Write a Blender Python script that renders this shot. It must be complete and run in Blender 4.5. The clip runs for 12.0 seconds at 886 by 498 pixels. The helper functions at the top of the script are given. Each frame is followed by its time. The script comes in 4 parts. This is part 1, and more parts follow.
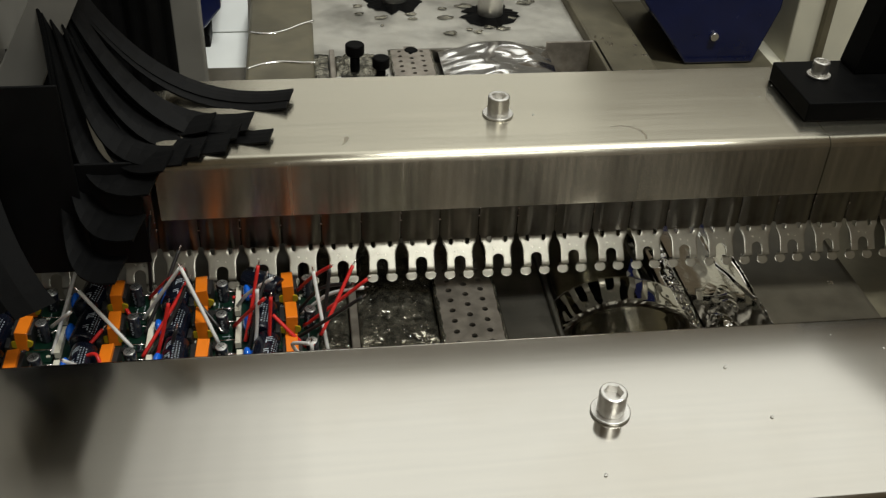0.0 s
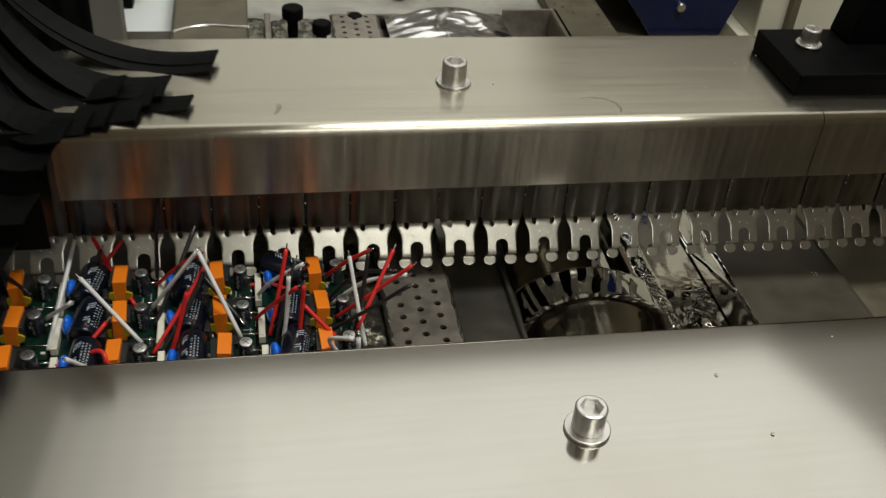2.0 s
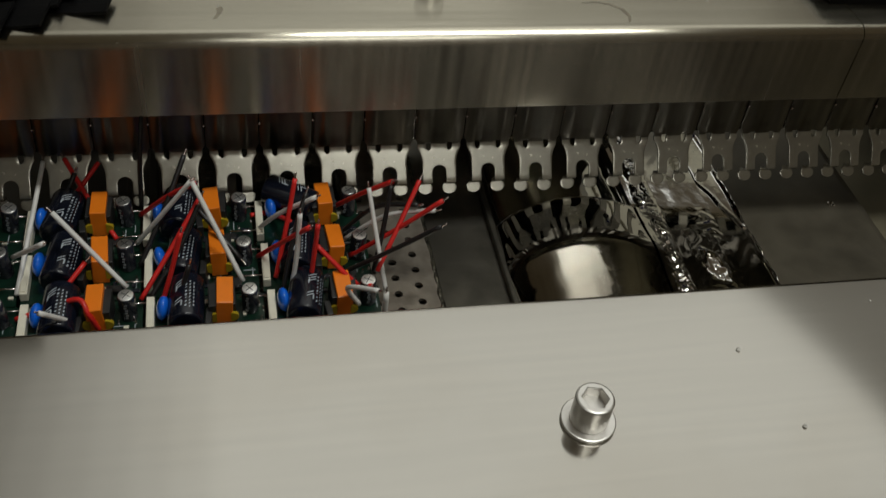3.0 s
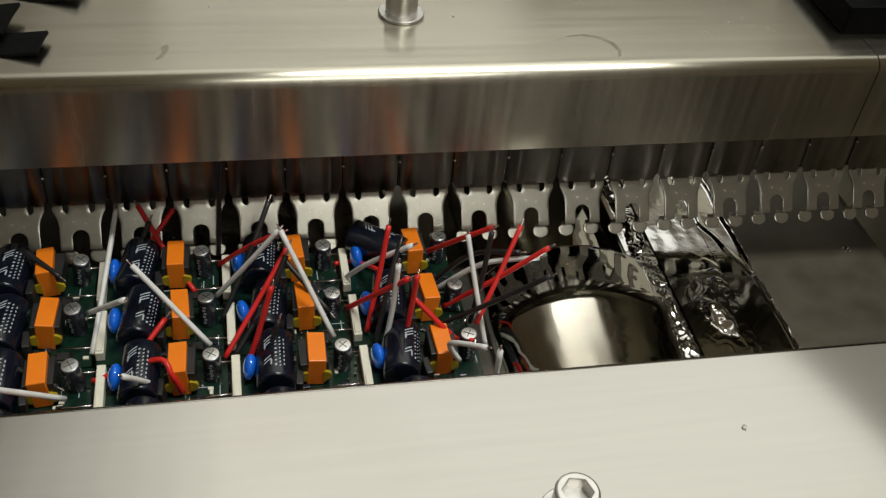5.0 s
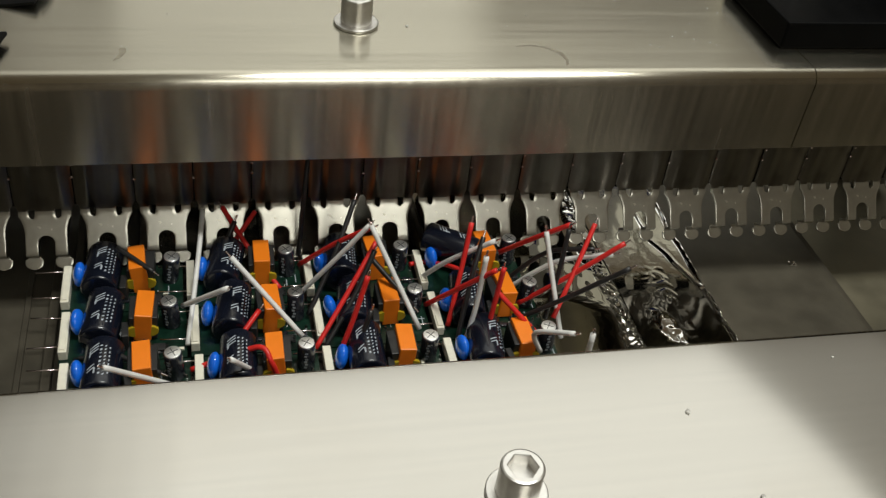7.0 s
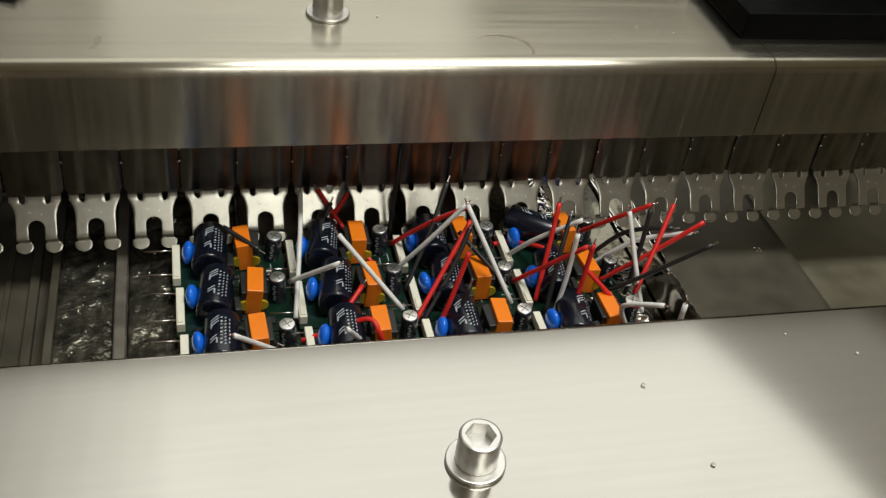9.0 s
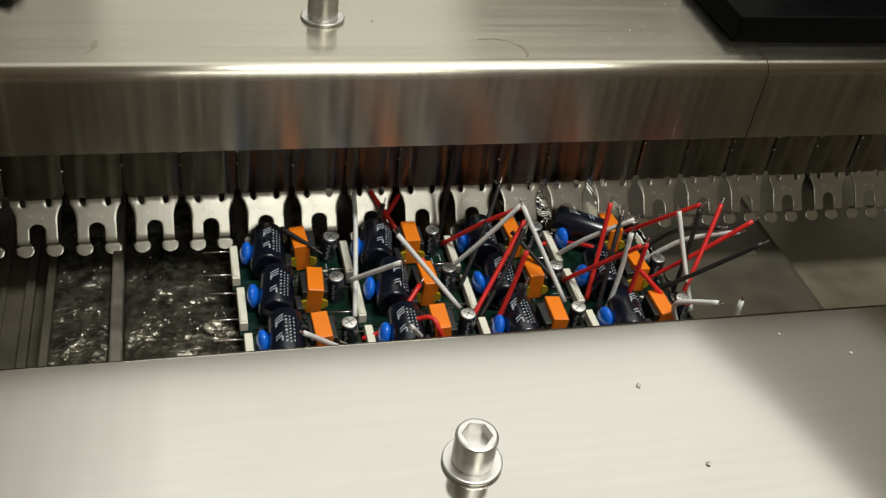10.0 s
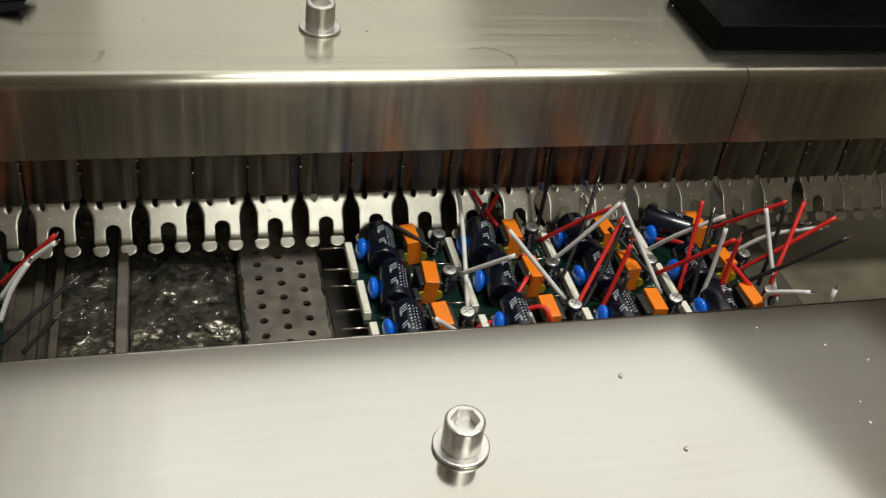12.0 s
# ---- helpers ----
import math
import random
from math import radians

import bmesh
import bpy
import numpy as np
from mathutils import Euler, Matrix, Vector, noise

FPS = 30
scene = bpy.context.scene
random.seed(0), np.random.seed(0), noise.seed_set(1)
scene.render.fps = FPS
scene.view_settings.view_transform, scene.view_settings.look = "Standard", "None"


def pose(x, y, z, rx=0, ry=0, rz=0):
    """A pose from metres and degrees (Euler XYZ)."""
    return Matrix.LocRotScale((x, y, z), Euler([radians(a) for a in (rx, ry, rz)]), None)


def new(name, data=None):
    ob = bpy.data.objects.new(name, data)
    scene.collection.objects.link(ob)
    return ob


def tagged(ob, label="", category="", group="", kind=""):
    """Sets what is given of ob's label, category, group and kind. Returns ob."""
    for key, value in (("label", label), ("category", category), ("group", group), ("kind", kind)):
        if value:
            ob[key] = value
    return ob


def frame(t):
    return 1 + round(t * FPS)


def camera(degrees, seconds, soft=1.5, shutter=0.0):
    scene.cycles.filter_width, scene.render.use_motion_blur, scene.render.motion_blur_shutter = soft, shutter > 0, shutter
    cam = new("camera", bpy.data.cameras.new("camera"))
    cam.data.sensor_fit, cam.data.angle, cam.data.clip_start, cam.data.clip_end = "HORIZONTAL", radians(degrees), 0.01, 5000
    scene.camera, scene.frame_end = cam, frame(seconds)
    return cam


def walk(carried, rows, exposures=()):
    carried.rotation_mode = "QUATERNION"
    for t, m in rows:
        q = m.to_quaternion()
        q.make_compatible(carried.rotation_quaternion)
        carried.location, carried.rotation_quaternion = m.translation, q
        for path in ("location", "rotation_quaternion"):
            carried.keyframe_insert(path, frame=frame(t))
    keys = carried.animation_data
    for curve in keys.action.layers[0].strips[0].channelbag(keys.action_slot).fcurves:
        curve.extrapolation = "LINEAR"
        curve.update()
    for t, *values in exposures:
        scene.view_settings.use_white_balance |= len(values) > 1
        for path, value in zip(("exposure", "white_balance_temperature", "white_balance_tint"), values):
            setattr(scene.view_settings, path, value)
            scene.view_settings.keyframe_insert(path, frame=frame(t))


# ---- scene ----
# ---- camera ----
cam = camera(47.65, 12.0, soft=1.3, shutter=0.4)
PATH = (
    (0, pose(-0.1332, -0.3238, 0.3415, 53.66, -2.04, -7.20)),
    (0.5, pose(-0.1396, -0.3238, 0.3355, 53.89, -2.52, -7.84)),
    (1, pose(-0.1403, -0.3191, 0.3292, 53.82, -3.18, -8.95)),
    (1.5, pose(-0.1398, -0.3056, 0.3184, 53.70, -3.22, -9.14)),
    (2, pose(-0.1257, -0.2618, 0.2991, 52.72, -4.18, -9.60)),
    (2.5, pose(-0.1192, -0.2104, 0.2737, 49.06, -5.76, -10.22)),
    (3, pose(-0.1141, -0.1844, 0.2735, 45.54, -6.07, -10.54)),
    (3.2, pose(-0.1180, -0.1842, 0.2830, 44.84, -6.15, -10.64)),
    (4.8, pose(-0.0938, -0.1492, 0.2587, 46.85, -5.51, -10.44)),
    (5, pose(-0.0888, -0.1499, 0.2531, 47.33, -5.16, -10.38)),
    (5.5, pose(-0.0873, -0.1585, 0.2499, 48.33, -5.42, -10.84)),
    (6, pose(-0.0835, -0.1680, 0.2452, 50.02, -5.72, -11.22)),
    (6.5, pose(-0.0859, -0.1708, 0.2434, 50.69, -5.96, -11.73)),
    (7, pose(-0.0861, -0.1709, 0.2415, 50.71, -6.44, -11.85)),
    (9, pose(-0.0804, -0.1858, 0.2450, 50.72, -6.69, -12.36)),
    (9.5, pose(-0.0810, -0.1874, 0.2470, 51.07, -6.71, -12.70)),
    (10, pose(-0.0812, -0.1881, 0.2445, 51.16, -6.70, -12.75)),
    (10.5, pose(-0.0827, -0.1908, 0.2442, 51.10, -6.66, -12.69)),
    (11, pose(-0.0798, -0.1989, 0.2510, 51.27, -6.62, -12.68)),
    (11.5, pose(-0.0805, -0.2013, 0.2533, 51.68, -6.61, -12.95)),
    (12, pose(-0.0821, -0.2057, 0.2514, 51.92, -6.51, -12.81)),
)
walk(cam, PATH, exposures=((0.0, 0.05), (1.5, 0.1), (2.5, -0.45), (3.2, -0.72), (5.0, -0.03), (12.0, 0.2)))

# ---- light ----
world = bpy.data.worlds.new("hall_air")
world.use_nodes = True
scene.world = world
bg = world.node_tree.nodes["Background"]
bg.inputs["Color"].default_value = (0.9, 0.93, 1.0, 1)
bg.inputs["Strength"].default_value = 0.04


def flat_light(name, x, y, z, length, width, watts, color=(0.985, 1.0, 0.94)):
    """A flat unseen light at ceiling height, long in x, shining down."""
    data = bpy.data.lights.new(name, "AREA")
    data.shape, data.size, data.size_y = "RECTANGLE", length, width
    data.energy, data.color = watts, color
    ob = new(name, data)
    ob.matrix_world = pose(x, y, z)
    return ob


# unseen light fields: west end, east end, middle in y, breadth, watts for each square metre
# first added for the boards, second for the fingers; fourth and sixth are dim fill
LIGHT_FIELDS = [(0.05, 0.85, -0.1, 0.18, 180.0), (-0.10, 0.75, -2.05, 1.1, 14.0), (-0.20, 1.62, 1.5, 1.7, 3.3), (1.62, 2.3, 1.5, 1.7, 0.75),
         (-0.40, 1.15, 3.85, 0.9, 5.9), (-0.85, -0.40, 3.85, 0.9, 2.2)]
# eight added strips, stronger eastward, fade the near cover's reflection to the left
LIGHT_FIELDS += [(-0.96 + 0.095 * k, -0.865 + 0.095 * k, 1.5, 1.7, 0.45 + 0.35 * k) for k in range(8)]
for x0, x1, row_y, width, glow in LIGHT_FIELDS:
    flat_light("ceiling_panel", (x0 + x1) / 2, row_y, 1.85, x1 - x0, width, glow * (x1 - x0) * width)


# ---- materials ----
def material(name, color, rough=0.5, metal=0.0, spread=0.15, scale=60.0, bump=0.0, bump_scale=400.0,
             stretch=(1, 1, 1), rough_spread=0.1, coat=0.0, dark=None, stain=0.0, stain_scale=14.0, aniso=0.0, grain=None, spec=0.5):
    """Principled surface: colour varied at two scales, gloss varied with it, fine relief."""
    m = bpy.data.materials.new(name)
    m.use_nodes = True
    nt = m.node_tree
    p = nt.nodes["Principled BSDF"]
    co = nt.nodes.new("ShaderNodeTexCoord")
    mp = nt.nodes.new("ShaderNodeMapping")
    mp.inputs["Scale"].default_value = stretch
    nt.links.new(co.outputs["Object"], mp.inputs["Vector"])
    fine = nt.nodes.new("ShaderNodeTexNoise")
    fine.inputs["Scale"].default_value, fine.inputs["Detail"].default_value = scale, 6
    nt.links.new(mp.outputs["Vector"], fine.inputs["Vector"])
    ramp = nt.nodes.new("ShaderNodeMapRange")
    ramp.inputs["From Min"].default_value, ramp.inputs["From Max"].default_value = 0.3, 0.7
    ramp.inputs["To Min"].default_value, ramp.inputs["To Max"].default_value = 1 - spread, 1 + spread
    nt.links.new(fine.outputs["Fac"], ramp.inputs["Value"])
    mul = nt.nodes.new("ShaderNodeVectorMath")
    mul.operation = "SCALE"
    mul.inputs[0].default_value = color
    nt.links.new(ramp.outputs["Result"], mul.inputs["Scale"])
    out = mul.outputs["Vector"]
    if stain > 0:
        big = nt.nodes.new("ShaderNodeTexNoise")
        big.inputs["Scale"].default_value, big.inputs["Detail"].default_value = stain_scale, 8
        nt.links.new(co.outputs["Object"], big.inputs["Vector"])
        sr = nt.nodes.new("ShaderNodeMapRange")
        sr.inputs["From Min"].default_value, sr.inputs["From Max"].default_value = 0.48, 0.68
        sr.inputs["To Max"].default_value = stain
        nt.links.new(big.outputs["Fac"], sr.inputs["Value"])
        mix = nt.nodes.new("ShaderNodeMix")
        mix.data_type = "RGBA"
        mix.inputs["B"].default_value = (*(dark or [c * 0.4 for c in color]), 1)
        mix.inputs[7].default_value = (*(dark or [c * 0.4 for c in color]), 1)
        nt.links.new(sr.outputs["Result"], mix.inputs[0])
        nt.links.new(out, mix.inputs[6])
        out = mix.outputs[2]
    nt.links.new(out, p.inputs["Base Color"])
    rr = nt.nodes.new("ShaderNodeMapRange")
    rr.inputs["From Min"].default_value, rr.inputs["From Max"].default_value = 0.3, 0.7
    rr.inputs["To Min"].default_value = max(0.02, rough * (1 - rough_spread))
    rr.inputs["To Max"].default_value = min(1.0, rough * (1 + rough_spread))
    nt.links.new(fine.outputs["Fac"], rr.inputs["Value"])
    nt.links.new(rr.outputs["Result"], p.inputs["Roughness"])
    p.inputs["Metallic"].default_value = metal
    p.inputs["Specular IOR Level"].default_value = spec
    p.inputs["Coat Weight"].default_value = coat
    p.inputs["Anisotropic"].default_value = aniso
    if grain:
        g = nt.nodes.new("ShaderNodeCombineXYZ")
        for axis, value in zip("XYZ", grain):
            g.inputs[axis].default_value = value
        nt.links.new(g.outputs["Vector"], p.inputs["Tangent"])
    if bump > 0:
        bn = nt.nodes.new("ShaderNodeTexNoise")
        bn.inputs["Scale"].default_value, bn.inputs["Detail"].default_value = bump_scale, 5
        nt.links.new(mp.outputs["Vector"], bn.inputs["Vector"])
        b = nt.nodes.new("ShaderNodeBump")
        b.inputs["Strength"].default_value, b.inputs["Distance"].default_value = 1.0, bump
        nt.links.new(bn.outputs["Fac"], b.inputs["Height"])
        nt.links.new(b.outputs["Normal"], p.inputs["Normal"])
    return m


STEEL = material("brushed_steel", (0.62, 0.598, 0.55), 0.115, 1.0, 0.02, 300, 0.0, 900, (0.03, 1, 1), 0.03, aniso=0.75, grain=(0, 0.7, -0.7), stain=0.3, stain_scale=9, dark=(0.52, 0.475, 0.40))
# front face of the folded sheet: darker colour dims what it reflects
STEEL_SIDE = material("drawn_steel_face_dimmed", (0.47, 0.43, 0.355), 0.25, 1.0, 0.10, 260, 0.000001, 900, (1, 1, 0.02), 0.1, aniso=0.93, grain=(0, 0.3, -0.9), stain=0.25, stain_scale=25)
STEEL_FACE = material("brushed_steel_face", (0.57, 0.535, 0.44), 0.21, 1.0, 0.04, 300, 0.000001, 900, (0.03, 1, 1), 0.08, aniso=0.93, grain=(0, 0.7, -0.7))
CHROME = material("bolt_steel", (0.82, 0.80, 0.76), 0.36, 1.0, 0.05, 400)
FINGER = material("titanium_finger", (0.52, 0.495, 0.42), 0.25, 0.65, 0.07, 250, 0.000006, 300, stain=0.25, stain_scale=60)
# finger titanium darkened: shade on the upright shanks is put into the colour
SHANK = material("shaded_titanium", (0.18, 0.166, 0.14), 0.31, 1.0, 0.25, 120, 0.00001, 500, (1, 1, 0.1), stain=0.5, stain_scale=60)
DARKSTEEL = material("sooty_steel", (0.24, 0.225, 0.19), 0.35, 0.9, 0.25, 60, 0.0002, 120, stain=0.6, stain_scale=30)
CRUMB = material("dull_crumb", (0.62, 0.60, 0.55), 0.5, 0.2, 0.2, 300)
PLATE = material("brown_hot_steel", (0.105, 0.092, 0.068), 0.45, 0.35, 0.2, 50, 0.0001, 150, stain=0.5, stain_scale=22)
STAIN = material("dried_flux", (0.42, 0.38, 0.30), 0.45, 0.9, 0.2, 300)
OLIVE = material("flux_stained_steel", (0.18, 0.16, 0.108), 0.5, 0.4, 0.15, 50, 0.0001, 150, stain=0.5, stain_scale=18)
PERF = material("nozzle_plate", (0.36, 0.32, 0.27), 0.38, 0.7, 0.15, 150, 0.0001, 300, stain=0.5, stain_scale=60)
DROSS = material("solder_dross", (0.30, 0.285, 0.23), 0.2, 0.9, 0.5, 220, 0.0010, 330, stain=0.8, stain_scale=90, dark=(0.03, 0.03, 0.028))
SOLDER = material("molten_solder", (0.80, 0.79, 0.77), 0.03, 1.0, 0.02, 80, 0.00010, 55, rough_spread=0.3)
FOIL = material("solder_foil", (0.90, 0.89, 0.88), 0.16, 1.0, 0.05, 120, 0.0003, 60)
SPLASH = material("wrinkled_solder", (0.88, 0.87, 0.85), 0.07, 1.0, 0.05, 200, 0.00012, 90)
TANKTOP = material("dull_solder_skin", (0.60, 0.58, 0.52), 0.40, 0.55, 0.12, 30, 0.0004, 70, stain=0.6, stain_scale=16, dark=(0.12, 0.11, 0.09))
RUBBER = material("black_rubber", (0.004, 0.004, 0.0042), 0.55, 0.0, 0.2, 90, 0.0001, 300, spec=0.12)
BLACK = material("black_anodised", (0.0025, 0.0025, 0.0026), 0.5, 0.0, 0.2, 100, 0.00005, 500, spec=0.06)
NAVY = material("blue_enamel", (0.003, 0.008, 0.06), 0.25, 0.0, 0.15, 40, 0.0001, 120, coat=0.4)
CREAM = material("cream_paint", (0.72, 0.69, 0.56), 0.5, 0.0, 0.05, 30)
WHITE = material("white_paint", (0.86, 0.88, 0.86), 0.45, 0.0, 0.03, 30)
HOOD = material("grey_hood_paint", (0.26, 0.25, 0.225), 0.5, 0.2, 0.1, 30)
# paler than WALL, so the unseen north wall brightens reflections in the solder foil
WALL_PALE = material("brightened_hall_paint", (0.84, 0.83, 0.80), 0.8, 0.0, 0.04, 6)
WALL = material("hall_plaster", (0.56, 0.50, 0.41), 0.9, 0.0, 0.05, 6)
PCB = material("green_solder_mask", (0.0035, 0.021, 0.012), 0.3, 0.0, 0.35, 260, 0.0001, 500, coat=0.3)
TAPE = material("orange_tape", (0.95, 0.235, 0.012), 0.35, 0.0, 0.06, 120)
YELLOW = material("yellow_tape", (0.45, 0.32, 0.015), 0.35, 0.0, 0.1, 120)
FERRITE = material("black_ferrite", (0.02, 0.02, 0.02), 0.45, 0.0, 0.3, 200)
SLEEVE = material("navy_sleeve", (0.006, 0.008, 0.016), 0.25, 0.0, 0.2, 150, coat=0.3)
PRINT = material("white_print", (0.42, 0.46, 0.50), 0.4, 0.0, 0.15, 300)
BLUE = material("blue_epoxy", (0.01, 0.16, 0.85), 0.2, 0.0, 0.1, 150, coat=0.5)
NYLON = material("white_nylon", (0.84, 0.80, 0.66), 0.45, 0.0, 0.08, 150)
CANTOP = material("aluminium_can", (0.88, 0.87, 0.85), 0.38, 1.0, 0.1, 300)
CANBODY = material("black_can_sleeve", (0.02, 0.022, 0.03), 0.25, 0.0, 0.2, 200, coat=0.3)
TIN = material("tinned_lead", (0.85, 0.74, 0.72), 0.2, 1.0, 0.05, 300)
RED = material("red_wire_skin", (0.72, 0.025, 0.02), 0.4, 0.0, 0.12, 200)
PALE = material("white_wire_skin", (0.80, 0.79, 0.76), 0.4, 0.0, 0.08, 200)
DARK = material("black_wire_skin", (0.018, 0.017, 0.017), 0.4, 0.0, 0.2, 200)


# ---- mesh helpers, all in millimetres ----
MM = 0.001


def mesh_of(name, bm, mat, smooth=False):
    me = bpy.data.meshes.new(name)
    bmesh.ops.scale(bm, vec=(MM, MM, MM), verts=bm.verts)
    bmesh.ops.recalc_face_normals(bm, faces=bm.faces)
    for f in bm.faces:
        f.smooth = smooth
    bm.to_mesh(me)
    bm.free()
    for m in (mat if isinstance(mat, (list, tuple)) else [mat]):
        me.materials.append(m)
    return me


def place(name, me, parent=None, x=0, y=0, z=0, rx=0, ry=0, rz=0, label=""):
    """A mesh as an object, at millimetres and degrees in its parent's space."""
    ob = new(name, me)
    ob.parent = parent
    ob.matrix_basis = pose(x * MM, y * MM, z * MM, rx, ry, rz)
    if label:
        tagged(ob, label)
    return ob


def empty(name, x=0, y=0, z=0):
    ob = new(name)
    ob.empty_display_size = 0.01
    ob.matrix_basis = pose(x * MM, y * MM, z * MM)
    return ob


def box(bm, x0, x1, y0, y1, z0, z1, bevel=0.0, seg=2):
    r = bmesh.ops.create_cube(bm, size=1)
    vs = r["verts"]
    bmesh.ops.scale(bm, vec=(x1 - x0, y1 - y0, z1 - z0), verts=vs)
    bmesh.ops.translate(bm, vec=((x0 + x1) / 2, (y0 + y1) / 2, (z0 + z1) / 2), verts=vs)
    if bevel > 0:
        es = {e for v in vs for e in v.link_edges}
        bmesh.ops.bevel(bm, geom=list(es), offset=bevel, segments=seg, affect="EDGES", profile=0.5)
    return bm


def box_bm(*a, **k):
    return box(bmesh.new(), *a, **k)


def cyl(bm, r, z0, z1, x=0, y=0, n=24, bevel=0.0, r2=None, m=None):
    """A capped cylinder along z, or along whatever m turns z into."""
    c = bmesh.ops.create_cone(bm, cap_ends=True, segments=n, radius1=r, radius2=r if r2 is None else r2, depth=z1 - z0)
    vs = c["verts"]
    bmesh.ops.translate(bm, vec=(0, 0, (z0 + z1) / 2), verts=vs)
    if bevel > 0:
        es = [e for e in {e for v in vs for e in v.link_edges} if len({f for f in e.link_faces if len(f.verts) > 4}) == 1]
        r_ = bmesh.ops.bevel(bm, geom=es, offset=bevel, segments=3, affect="EDGES", profile=0.5)
        vs = list({v for v in r_["verts"]} | {v for v in vs if v.is_valid})
        vs = list({w for v in vs for f in v.link_faces for w in f.verts})
    if m is not None:
        bmesh.ops.transform(bm, matrix=m, verts=vs)
    bmesh.ops.translate(bm, vec=(x, y, 0), verts=vs)
    return bm


def extrude_x(bm, profile, x0, x1, steps=1, closed=True):
    """A (y, z) outline drawn out along x."""
    rings = []
    for i in range(steps + 1):
        x = x0 + (x1 - x0) * i / steps
        rings.append([bm.verts.new((x, y, z)) for y, z in profile])
    n = len(profile)
    for a, b in zip(rings, rings[1:]):
        for j in range(n if closed else n - 1):
            bm.faces.new((a[j], a[(j + 1) % n], b[(j + 1) % n], b[j]))
    if closed:
        bm.faces.new(rings[0])
        bm.faces.new(rings[-1][::-1])
    return bm


def tube(points, r, n=8, r_end=None):
    """A round wire along a smooth line through points."""
    bm = bmesh.new()
    pts = [Vector(p) for p in points]
    line = []
    for i in range(len(pts) - 1):
        p0, p1, p2, p3 = pts[max(i - 1, 0)], pts[i], pts[i + 1], pts[min(i + 2, len(pts) - 1)]
        for k in range(6):
            t = k / 6
            line.append(0.5 * (2 * p1 + (p2 - p0) * t + (2 * p0 - 5 * p1 + 4 * p2 - p3) * t * t + (3 * p1 - p0 - 3 * p2 + p3) * t ** 3))
    line.append(pts[-1])
    rings = []
    up = Vector((0.31, 0.87, 0.2))
    for i, p in enumerate(line):
        d = (line[min(i + 1, len(line) - 1)] - line[max(i - 1, 0)]).normalized()
        a = d.cross(up).normalized()
        b = d.cross(a)
        rings.append([bm.verts.new(p + r * (math.cos(t) * a + math.sin(t) * b)) for t in (2 * math.pi * k / n for k in range(n))])
    for a, b in zip(rings, rings[1:]):
        for j in range(n):
            bm.faces.new((a[j], a[(j + 1) % n], b[(j + 1) % n], b[j]))
    bm.faces.new(rings[0])
    bm.faces.new(rings[-1])
    return bm


def part(name, bm, mat, parent, label="", smooth=False, **k):
    return place(name, mesh_of(name, bm, mat, smooth), parent, label=label, **k)


def heights(x0, x1, nx, y0, y1, ny, f):
    """A sheet of height f(x, y)."""
    bm = bmesh.new()
    g = [[bm.verts.new((x0 + (x1 - x0) * i / nx, y0 + (y1 - y0) * j / ny, 0)) for j in range(ny + 1)] for i in range(nx + 1)]
    for row in g:
        for v in row:
            v.co.z = f(v.co.x, v.co.y)
    for i in range(nx):
        for j in range(ny):
            bm.faces.new((g[i][j], g[i + 1][j], g[i + 1][j + 1], g[i][j + 1]))
    return bm


def rounded(y0, y1, z0, z1, t, r):
    """Outline of a folded sheet cover: flat top with a rounded front edge and a face turned down, thickness t."""
    out, inn = [], []
    for k in range(9):
        a = math.radians(90 + 90 * k / 8)
        out.append((y0 + r + r * math.cos(a), z1 - r + r * math.sin(a)))
        inn.append((y0 + r + (r - t) * math.cos(a), z1 - r + (r - t) * math.sin(a)))
    return [(y1, z1)] + out + [(y0, z0), (y0 + t, z0)] + inn[::-1] + [(y1, z1 - t)]


# ---- unseen hall round the machine, added to bounce light ----
def hall():
    for name, b in (("wall_north", (-4400, 2900, 5000, 5100, -1000, 2050)), ("wall_south", (-4400, 2900, -4600, -4500, -1000, 2050)),
                    ("wall_west", (-4500, -4400, -4500, 5000, -1000, 2050)), ("wall_east", (2900, 3000, -4500, 5000, -1000, 2050)),
                    ("floor", (-4500, 3000, -4600, 5100, -1100, -1000)), ("ceiling", (-4500, 3000, -4600, 5100, 2050, 2150))):
        tagged(part(name, box_bm(*b), WALL_PALE if name == "wall_north" else WALL, None), "unseen plain pale factory hall " + name.split("_")[0], kind="structure")


def hood():
    """Unseen sheet walls added to shape the light, open above the solder station and at the front."""
    h = tagged(empty("machine_casing", 0, 0, 0), "unseen grey sheet metal walls round the open machine", "machine casing", kind="structure")
    part("hood_panel", box_bm(-1200, 1200, 1300, 1304, -600, 330), HOOD, h)
    part("hood_panel", box_bm(-1204, -1200, -250, 1300, -600, 330), HOOD, h)
    part("hood_panel", box_bm(1200, 1204, -250, 1300, -600, 330), HOOD, h)


